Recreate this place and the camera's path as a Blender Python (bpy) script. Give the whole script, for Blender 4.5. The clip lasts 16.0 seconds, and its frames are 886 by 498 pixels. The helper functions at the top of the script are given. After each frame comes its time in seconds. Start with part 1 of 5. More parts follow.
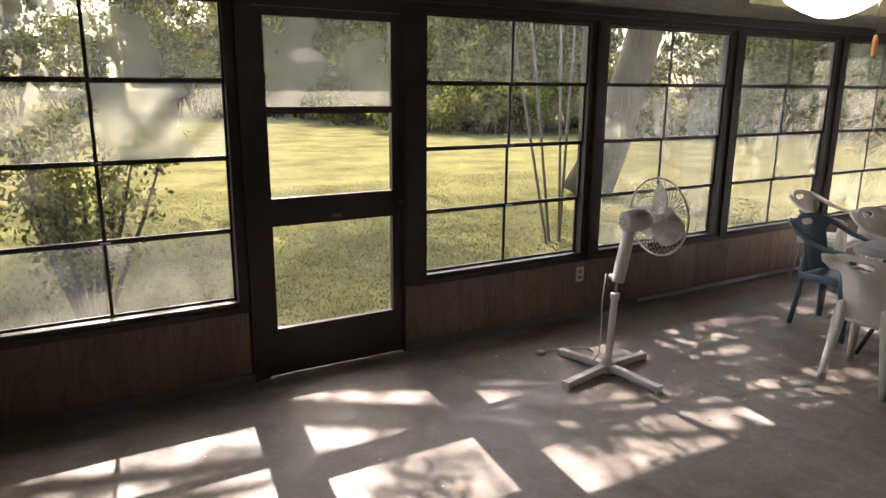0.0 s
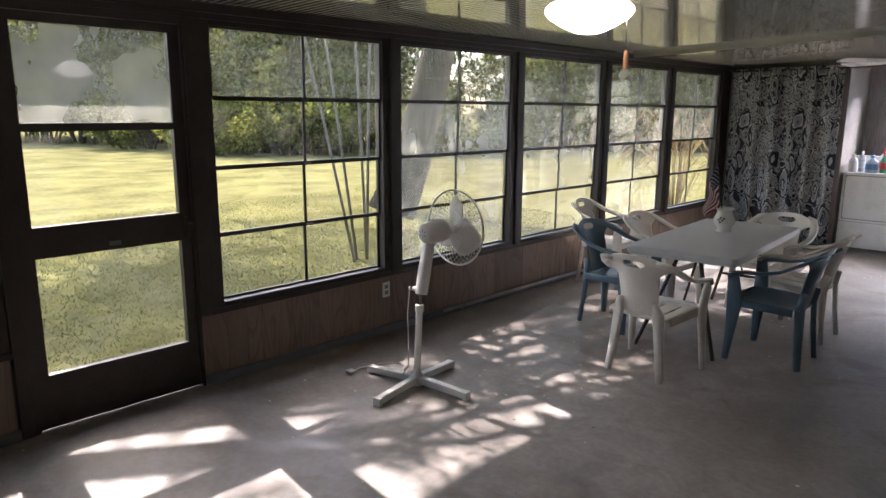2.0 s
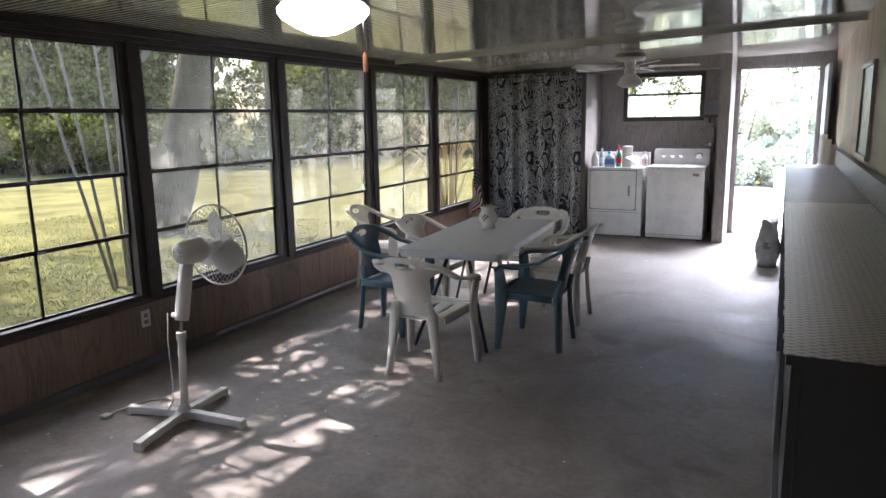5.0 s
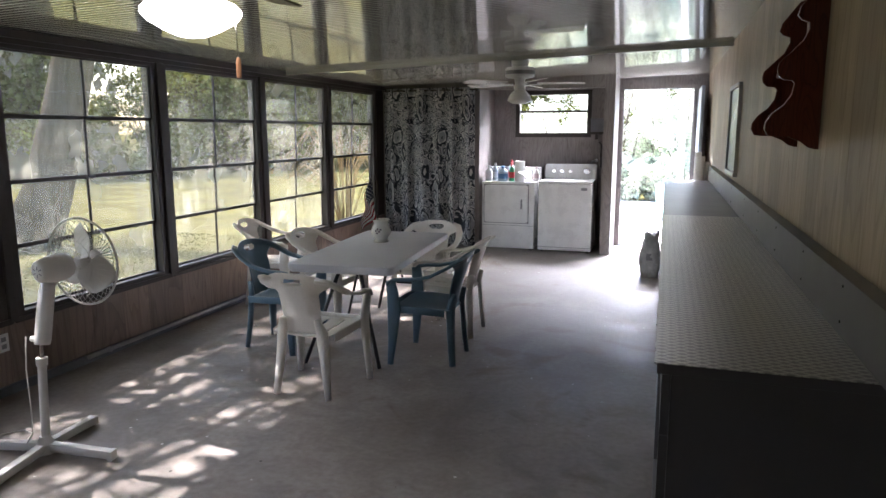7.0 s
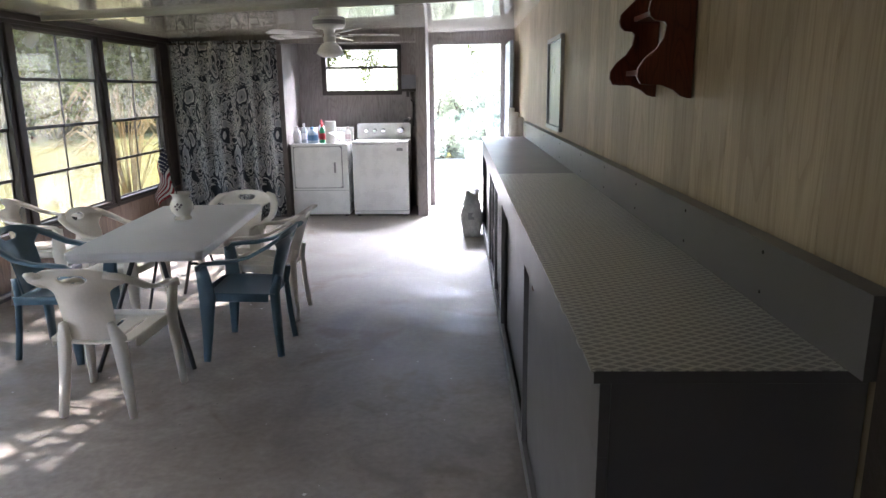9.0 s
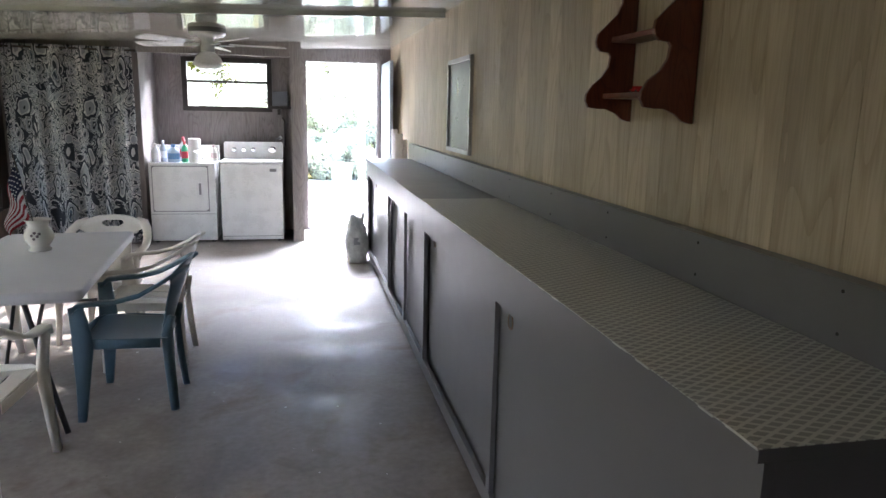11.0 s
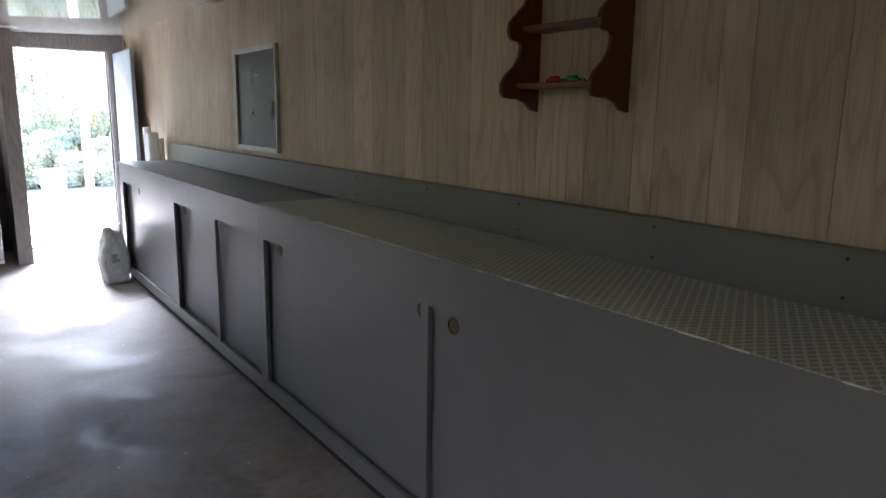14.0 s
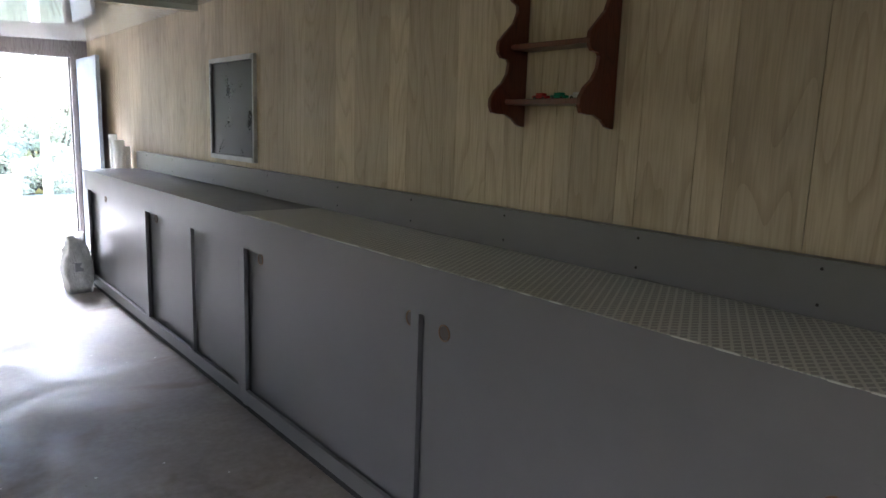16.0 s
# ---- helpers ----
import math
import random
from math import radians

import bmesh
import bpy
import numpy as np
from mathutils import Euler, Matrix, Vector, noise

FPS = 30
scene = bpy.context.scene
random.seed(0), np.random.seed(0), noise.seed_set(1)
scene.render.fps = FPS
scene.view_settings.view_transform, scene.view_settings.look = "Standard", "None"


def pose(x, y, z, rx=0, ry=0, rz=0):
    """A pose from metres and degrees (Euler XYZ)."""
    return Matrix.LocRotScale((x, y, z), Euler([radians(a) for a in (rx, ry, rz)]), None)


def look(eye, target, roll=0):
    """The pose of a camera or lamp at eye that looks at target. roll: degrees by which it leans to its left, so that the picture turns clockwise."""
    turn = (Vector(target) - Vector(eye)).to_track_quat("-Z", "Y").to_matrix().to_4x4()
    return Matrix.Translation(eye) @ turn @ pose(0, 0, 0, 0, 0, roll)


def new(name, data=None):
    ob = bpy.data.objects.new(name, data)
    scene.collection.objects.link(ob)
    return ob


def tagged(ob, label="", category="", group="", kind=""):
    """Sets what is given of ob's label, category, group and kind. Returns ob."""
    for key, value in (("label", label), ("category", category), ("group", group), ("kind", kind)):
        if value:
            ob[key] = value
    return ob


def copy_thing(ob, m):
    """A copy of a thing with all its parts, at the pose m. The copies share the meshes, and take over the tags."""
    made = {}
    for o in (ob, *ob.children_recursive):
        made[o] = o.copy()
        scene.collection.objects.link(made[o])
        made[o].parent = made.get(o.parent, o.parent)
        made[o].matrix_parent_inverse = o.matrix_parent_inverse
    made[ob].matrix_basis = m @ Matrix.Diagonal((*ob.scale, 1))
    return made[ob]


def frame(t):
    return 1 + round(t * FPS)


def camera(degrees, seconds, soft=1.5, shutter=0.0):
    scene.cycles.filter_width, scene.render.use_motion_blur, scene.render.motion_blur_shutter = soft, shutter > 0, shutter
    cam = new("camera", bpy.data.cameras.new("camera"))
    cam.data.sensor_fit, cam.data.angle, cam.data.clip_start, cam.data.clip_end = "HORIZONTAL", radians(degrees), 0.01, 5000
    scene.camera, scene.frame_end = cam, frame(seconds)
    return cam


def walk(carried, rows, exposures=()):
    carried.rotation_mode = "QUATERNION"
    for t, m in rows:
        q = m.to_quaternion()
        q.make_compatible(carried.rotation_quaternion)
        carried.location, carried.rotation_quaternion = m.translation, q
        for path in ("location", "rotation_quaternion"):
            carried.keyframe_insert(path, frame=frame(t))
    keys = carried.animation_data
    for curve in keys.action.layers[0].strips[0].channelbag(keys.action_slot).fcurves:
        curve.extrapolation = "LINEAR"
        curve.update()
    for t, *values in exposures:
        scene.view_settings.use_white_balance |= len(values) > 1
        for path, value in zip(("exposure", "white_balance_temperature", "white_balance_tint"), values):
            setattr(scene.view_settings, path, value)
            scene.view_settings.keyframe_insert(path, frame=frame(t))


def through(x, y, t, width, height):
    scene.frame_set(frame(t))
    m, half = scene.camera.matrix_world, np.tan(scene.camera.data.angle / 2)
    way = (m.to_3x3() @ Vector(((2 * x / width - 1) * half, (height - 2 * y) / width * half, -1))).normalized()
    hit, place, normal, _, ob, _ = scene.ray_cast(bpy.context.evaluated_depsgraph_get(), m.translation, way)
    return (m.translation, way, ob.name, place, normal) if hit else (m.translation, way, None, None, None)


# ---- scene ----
cam = camera(65.8, 16.0)
PATH = [
    (0, (3.789, 1.322, 1.687), (2.103, 2.297, 1.231), 0.3),
    (0.5, (3.794, 1.335, 1.642), (2.187, 2.454, 1.232), -0.2),
    (1, (3.787, 1.369, 1.642), (2.274, 2.609, 1.225), -0.6),
    (1.5, (3.783, 1.392, 1.656), (2.331, 2.708, 1.255), -0.3),
    (2, (3.78, 1.412, 1.649), (2.416, 2.821, 1.255), 0.2),
    (2.5, (3.772, 1.435, 1.641), (2.496, 2.92, 1.23), -0.3),
    (3, (3.765, 1.457, 1.652), (2.582, 3.02, 1.257), -1.0),
    (3.5, (3.797, 1.473, 1.644), (2.687, 3.092, 1.258), -1.6),
    (4, (3.817, 1.513, 1.624), (2.807, 3.193, 1.227), -2.0),
    (4.5, (3.827, 1.531, 1.616), (2.877, 3.249, 1.232), -1.4),
    (5, (3.814, 1.571, 1.636), (2.944, 3.332, 1.26), -1.1),
    (7.3, (3.849, 1.658, 1.619), (3.283, 3.546, 1.279), -0.4),
    (7.5, (3.849, 1.668, 1.616), (3.308, 3.558, 1.251), -0.8),
    (8, (3.83, 1.762, 1.608), (3.374, 3.66, 1.176), -1.7),
    (8.2, (3.809, 1.844, 1.605), (3.448, 3.759, 1.155), -1.7),
    (10.3, (3.252, 2.296, 1.585), (3.506, 4.235, 1.164), 0.2),
    (10.5, (3.234, 2.337, 1.588), (3.532, 4.277, 1.202), 0.0),
    (11, (3.183, 2.421, 1.577), (3.583, 4.341, 1.186), 1.2),
    (11.5, (3.054, 2.496, 1.585), (3.694, 4.347, 1.181), 0.1),
    (12, (2.906, 2.562, 1.593), (3.698, 4.353, 1.184), -1.1),
    (12.5, (2.839, 2.626, 1.577), (3.649, 4.403, 1.145), -0.4),
    (13, (2.786, 2.745, 1.556), (3.662, 4.506, 1.196), 0.5),
    (13.5, (2.716, 2.828, 1.549), (3.752, 4.498, 1.176), 1.3),
    (14, (2.597, 2.903, 1.541), (3.746, 4.495, 1.158), 0.9),
    (14.5, (2.514, 2.912, 1.541), (3.701, 4.472, 1.148), 1.9),
    (15, (2.486, 2.919, 1.535), (3.723, 4.448, 1.176), 2.8),
    (15.5, (2.474, 2.919, 1.533), (3.708, 4.455, 1.189), 2.2),
    (16, (2.469, 2.917, 1.538), (3.718, 4.441, 1.195), 2.0),
]
EXPOSURE = [(0.0, 3.28, 6950, 23), (1.0, 3.35, 6600, 22), (2.0, 3.42, 6300, 22), (5.0, 3.43, 6080, 21), (8.2, 3.67, 6100, 20), (10.5, 4.08, 6000, 19), (11.3, 4.08, 6000, 19), (12.0, 3.88, 5950, 19), (13.0, 3.76, 5900, 19), (14.0, 3.6, 5900, 19), (15.0, 3.94, 5900, 19), (16.0, 4.02, 5900, 19)]
walk(cam, [(t, look(eye, target, roll)) for t, eye, target, roll in PATH], EXPOSURE)

# ---- world, sun, exposure ----
SUN = Vector((-1.12, 0.14, 1.0)).normalized()
world = bpy.data.worlds.new("sky")
scene.world = world
world.use_nodes = True
wn = world.node_tree.nodes
sky = wn.new("ShaderNodeTexSky")
sky.sky_type, sky.sun_disc = "NISHITA", False
sky.sun_elevation = math.asin(SUN.z)
sky.sun_rotation = math.atan2(SUN.x, SUN.y)
sky.air_density, sky.dust_density = 1.0, 2.0
world.node_tree.links.new(sky.outputs[0], wn["Background"].inputs[0])
wn["Background"].inputs[1].default_value = 0.15
sun = new("sun", bpy.data.lights.new("sun", "SUN"))
sun.data.energy, sun.data.angle, sun.data.color = 2.0, radians(0.4), (1.0, 0.93, 0.82)
sun.matrix_world = look(SUN * 30, (0, 0, 0))


def sky_fill(name, x, y, z, w, h, rx, rz, power, colour=(1.0, 1.0, 0.97)):
    """An added area lamp that stands in for the sky's light."""
    lamp = new(name, bpy.data.lights.new(name, "AREA"))
    lamp.data.shape, lamp.data.size, lamp.data.size_y = "RECTANGLE", w, h
    lamp.data.energy, lamp.data.color = power, colour
    lamp.matrix_world = pose(x, y, z, rx, 0, rz)
    return lamp


# fill lamp added out of view over the yard, standing in for open sky
door_fill = sky_fill("door_fill_lamp", 3.68, 13.4, 3.8, 3.2, 2.0, 0, 0, 390.0, (0.97, 0.985, 1.0))
door_fill.matrix_world = look((3.68, 13.4, 3.8), (3.5, 10.2, 0.0))


# ---- materials ----
def mat(name, base, rough=0.5, metal=0.0, var=0.25, scale=6.0, fine=60.0, bump=0.1, spec=0.5, random_tint=0.0, dark=None, wear=0.0, stretch=(1, 1, 1), dist=0.01):
    """A painted, plastic, metal or stone surface with stains at one scale and grain at another."""
    m = bpy.data.materials.new(name)
    m.use_nodes = True
    nt = m.node_tree
    n, l = nt.nodes, nt.links
    b = n["Principled BSDF"]
    tc = n.new("ShaderNodeTexCoord")
    mp = n.new("ShaderNodeMapping")
    mp.inputs["Scale"].default_value = stretch
    l.new(tc.outputs["Object"], mp.inputs["Vector"])
    big = n.new("ShaderNodeTexNoise")
    big.inputs["Scale"].default_value, big.inputs["Detail"].default_value = scale, 6
    small = n.new("ShaderNodeTexNoise")
    small.inputs["Scale"].default_value, small.inputs["Detail"].default_value = fine, 4
    for t in (big, small):
        l.new(mp.outputs[0], t.inputs["Vector"])
    add = n.new("ShaderNodeMath")
    add.operation = "MULTIPLY_ADD"
    add.inputs[1].default_value = 0.65
    l.new(big.outputs["Fac"], add.inputs[0])
    sm = n.new("ShaderNodeMath")
    sm.operation = "MULTIPLY"
    sm.inputs[1].default_value = 0.35
    l.new(small.outputs["Fac"], sm.inputs[0])
    l.new(sm.outputs[0], add.inputs[2])
    ramp = n.new("ShaderNodeValToRGB")
    ramp.color_ramp.elements[0].position, ramp.color_ramp.elements[1].position = 0.33, 0.67
    lo = dark or tuple(c * (1 - var) for c in base)
    hi = tuple(min(1, c * (1 + var * 0.6)) for c in base)
    ramp.color_ramp.elements[0].color, ramp.color_ramp.elements[1].color = (*lo, 1), (*hi, 1)
    l.new(add.outputs[0], ramp.inputs[0])
    out = ramp.outputs[0]
    if random_tint:
        oi = n.new("ShaderNodeObjectInfo")
        hv = n.new("ShaderNodeHueSaturation")
        mr = n.new("ShaderNodeMapRange")
        mr.inputs["To Min"].default_value, mr.inputs["To Max"].default_value = 1 - random_tint, 1 + random_tint
        l.new(oi.outputs["Random"], mr.inputs["Value"])
        l.new(mr.outputs[0], hv.inputs["Value"])
        l.new(out, hv.inputs["Color"])
        out = hv.outputs[0]
    l.new(out, b.inputs["Base Color"])
    rr = n.new("ShaderNodeMapRange")
    rr.inputs["To Min"].default_value, rr.inputs["To Max"].default_value = max(0.03, rough - 0.12), min(1, rough + 0.12)
    l.new(add.outputs[0], rr.inputs["Value"])
    l.new(rr.outputs[0], b.inputs["Roughness"])
    b.inputs["Metallic"].default_value = metal
    b.inputs["Specular IOR Level"].default_value = spec
    if bump:
        bp = n.new("ShaderNodeBump")
        bp.inputs["Strength"].default_value, bp.inputs["Distance"].default_value = bump, dist
        l.new(small.outputs["Fac"], bp.inputs["Height"])
        l.new(bp.outputs[0], b.inputs["Normal"])
    return m


def grain_mat(name, light, dark, rough=0.5, tint=0.12, ring=5.0, sat=1.0, bands=26.0, pore=0.55):
    """Printed or real wood with upright grain: long flames, fine pores, each board a little different."""
    m = bpy.data.materials.new(name)
    m.use_nodes = True
    nt = m.node_tree
    n, l = nt.nodes, nt.links
    b = n["Principled BSDF"]
    tc = n.new("ShaderNodeTexCoord")
    oi = n.new("ShaderNodeObjectInfo")
    off = n.new("ShaderNodeVectorMath")
    off.operation = "MULTIPLY_ADD"
    off.inputs[1].default_value = (1, 1, 1)
    sc = n.new("ShaderNodeMath")
    sc.operation = "MULTIPLY"
    sc.inputs[1].default_value = 37.0
    l.new(oi.outputs["Random"], sc.inputs[0])
    comb = n.new("ShaderNodeCombineXYZ")
    for i in range(3):
        l.new(sc.outputs[0], comb.inputs[i])
    l.new(tc.outputs["Object"], off.inputs[0])
    l.new(comb.outputs[0], off.inputs[2])
    mp = n.new("ShaderNodeMapping")
    mp.inputs["Scale"].default_value = (1, 1, 0.16)
    l.new(off.outputs[0], mp.inputs["Vector"])
    field = n.new("ShaderNodeTexNoise")
    field.inputs["Scale"].default_value, field.inputs["Detail"].default_value, field.inputs["Distortion"].default_value = ring, 2, 0.4
    l.new(mp.outputs[0], field.inputs["Vector"])
    mul = n.new("ShaderNodeMath")
    mul.operation = "MULTIPLY"
    mul.inputs[1].default_value = bands
    l.new(field.outputs["Fac"], mul.inputs[0])
    fr = n.new("ShaderNodeMath")
    fr.operation = "FRACT"
    l.new(mul.outputs[0], fr.inputs[0])
    mp2 = n.new("ShaderNodeMapping")
    mp2.inputs["Scale"].default_value = (1, 1, 0.05)
    l.new(off.outputs[0], mp2.inputs["Vector"])
    pores = n.new("ShaderNodeTexNoise")
    pores.inputs["Scale"].default_value, pores.inputs["Detail"].default_value = 140.0, 3
    l.new(mp2.outputs[0], pores.inputs["Vector"])
    stain = n.new("ShaderNodeTexNoise")
    stain.inputs["Scale"].default_value, stain.inputs["Detail"].default_value = 1.7, 4
    l.new(tc.outputs["Object"], stain.inputs["Vector"])
    r1 = n.new("ShaderNodeValToRGB")
    e = r1.color_ramp.elements
    e[0].position, e[0].color = 0.0, (*dark, 1)
    e[1].position, e[1].color = 0.35, (*light, 1)
    x = e.new(0.92)
    x.color = (*[a * 0.75 + c * 0.25 for a, c in zip(light, dark)], 1)
    l.new(fr.outputs[0], r1.inputs[0])
    mix = n.new("ShaderNodeMixRGB")
    mix.blend_type = "MULTIPLY"
    mix.inputs[0].default_value = pore
    l.new(r1.outputs[0], mix.inputs[1])
    r2 = n.new("ShaderNodeValToRGB")
    r2.color_ramp.elements[0].position, r2.color_ramp.elements[0].color = 0.35, (0.62, 0.6, 0.56, 1)
    r2.color_ramp.elements[1].position = 0.6
    l.new(pores.outputs["Fac"], r2.inputs[0])
    l.new(r2.outputs[0], mix.inputs[2])
    mix2 = n.new("ShaderNodeMixRGB")
    mix2.blend_type = "MULTIPLY"
    mix2.inputs[0].default_value = 0.5
    r3 = n.new("ShaderNodeValToRGB")
    r3.color_ramp.elements[0].position, r3.color_ramp.elements[0].color = 0.3, (0.6, 0.58, 0.55, 1)
    r3.color_ramp.elements[1].position = 0.6
    l.new(stain.outputs["Fac"], r3.inputs[0])
    l.new(mix.outputs[0], mix2.inputs[1])
    l.new(r3.outputs[0], mix2.inputs[2])
    hv = n.new("ShaderNodeHueSaturation")
    hv.inputs["Saturation"].default_value = sat
    mr = n.new("ShaderNodeMapRange")
    mr.inputs["To Min"].default_value, mr.inputs["To Max"].default_value = 1 - tint, 1 + tint
    l.new(oi.outputs["Random"], mr.inputs["Value"])
    l.new(mr.outputs[0], hv.inputs["Value"])
    l.new(mix2.outputs[0], hv.inputs["Color"])
    l.new(hv.outputs[0], b.inputs["Base Color"])
    b.inputs["Roughness"].default_value = rough
    bp = n.new("ShaderNodeBump")
    bp.inputs["Strength"].default_value, bp.inputs["Distance"].default_value = 0.25, 0.003
    l.new(pores.outputs["Fac"], bp.inputs["Height"])
    l.new(bp.outputs[0], b.inputs["Normal"])
    return m


def vinyl_mat(name, haze, patch, tint=(0.93, 0.95, 0.92), rough=0.03):
    """A thin clear sheet, clouded in patches: it lets most light straight on, and scatters the rest."""
    m = bpy.data.materials.new(name)
    m.use_nodes = True
    nt = m.node_tree
    n, l = nt.nodes, nt.links
    n.remove(n["Principled BSDF"])
    out = n["Material Output"]
    tc = n.new("ShaderNodeTexCoord")
    no = n.new("ShaderNodeTexNoise")
    no.inputs["Scale"].default_value, no.inputs["Detail"].default_value = 2.6, 3
    l.new(tc.outputs["Object"], no.inputs["Vector"])
    oi = n.new("ShaderNodeObjectInfo")
    mr = n.new("ShaderNodeMapRange")
    mr.inputs["From Min"].default_value, mr.inputs["From Max"].default_value = 0.38, 0.72
    mr.inputs["To Min"].default_value, mr.inputs["To Max"].default_value = haze, haze + patch
    l.new(no.outputs["Fac"], mr.inputs["Value"])
    r = n.new("ShaderNodeMath")
    r.operation = "MULTIPLY_ADD"
    r.inputs[1].default_value = 0.5
    r.inputs[2].default_value = 0.75
    l.new(oi.outputs["Random"], r.inputs[0])
    pr = n.new("ShaderNodeMath")
    pr.operation = "MULTIPLY"
    l.new(mr.outputs[0], pr.inputs[0])
    l.new(r.outputs[0], pr.inputs[1])
    clear = n.new("ShaderNodeBsdfTransparent")
    clear.inputs[0].default_value = (*tint, 1)
    cloud = n.new("ShaderNodeBsdfTranslucent")
    cloud.inputs[0].default_value = (0.21, 0.215, 0.18, 1)
    mix = n.new("ShaderNodeMixShader")
    l.new(pr.outputs[0], mix.inputs[0])
    l.new(clear.outputs[0], mix.inputs[1])
    l.new(cloud.outputs[0], mix.inputs[2])
    gl = n.new("ShaderNodeBsdfGlossy")
    gl.inputs["Roughness"].default_value = rough
    lw = n.new("ShaderNodeFresnel")
    lw.inputs["IOR"].default_value = 1.42
    wave = n.new("ShaderNodeTexNoise")
    wave.inputs["Scale"].default_value = 7.0
    l.new(tc.outputs["Object"], wave.inputs["Vector"])
    bp = n.new("ShaderNodeBump")
    bp.inputs["Strength"].default_value, bp.inputs["Distance"].default_value = 0.04, 0.01
    l.new(wave.outputs["Fac"], bp.inputs["Height"])
    l.new(bp.outputs[0], gl.inputs["Normal"])
    mix2 = n.new("ShaderNodeMixShader")
    l.new(lw.outputs[0], mix2.inputs[0])
    l.new(mix.outputs[0], mix2.inputs[1])
    l.new(gl.outputs[0], mix2.inputs[2])
    l.new(mix2.outputs[0], out.inputs["Surface"])
    return m


def glow_mat(name, colour, power):
    m = bpy.data.materials.new(name)
    m.use_nodes = True
    b = m.node_tree.nodes["Principled BSDF"]
    b.inputs["Base Color"].default_value = (0.85, 0.83, 0.78, 1)
    b.inputs["Emission Color"].default_value = (*colour, 1)
    b.inputs["Emission Strength"].default_value = power
    b.inputs["Roughness"].default_value = 0.15
    return m


def leaf_mat(name, base, tint=0.5, through=0.5):
    """Leaves: a rough green face that lets part of the light through, each leaf a little different."""
    m = bpy.data.materials.new(name)
    m.use_nodes = True
    nt = m.node_tree
    n, l = nt.nodes, nt.links
    n.remove(n["Principled BSDF"])
    geo = n.new("ShaderNodeNewGeometry")
    hv = n.new("ShaderNodeHueSaturation")
    hv.inputs["Color"].default_value = (*base, 1)
    mr = n.new("ShaderNodeMapRange")
    mr.inputs["To Min"].default_value, mr.inputs["To Max"].default_value = 1 - tint, 1 + tint
    l.new(geo.outputs["Random Per Island"], mr.inputs["Value"])
    l.new(mr.outputs[0], hv.inputs["Value"])
    mh = n.new("ShaderNodeMapRange")
    mh.inputs["To Min"].default_value, mh.inputs["To Max"].default_value = 0.47, 0.52
    l.new(geo.outputs["Random Per Island"], mh.inputs["Value"])
    l.new(mh.outputs[0], hv.inputs["Hue"])
    d = n.new("ShaderNodeBsdfDiffuse")
    t = n.new("ShaderNodeBsdfTranslucent")
    l.new(hv.outputs[0], d.inputs[0])
    l.new(hv.outputs[0], t.inputs[0])
    mx = n.new("ShaderNodeMixShader")
    mx.inputs[0].default_value = through
    l.new(d.outputs[0], mx.inputs[1])
    l.new(t.outputs[0], mx.inputs[2])
    l.new(mx.outputs[0], n["Material Output"].inputs["Surface"])
    return m


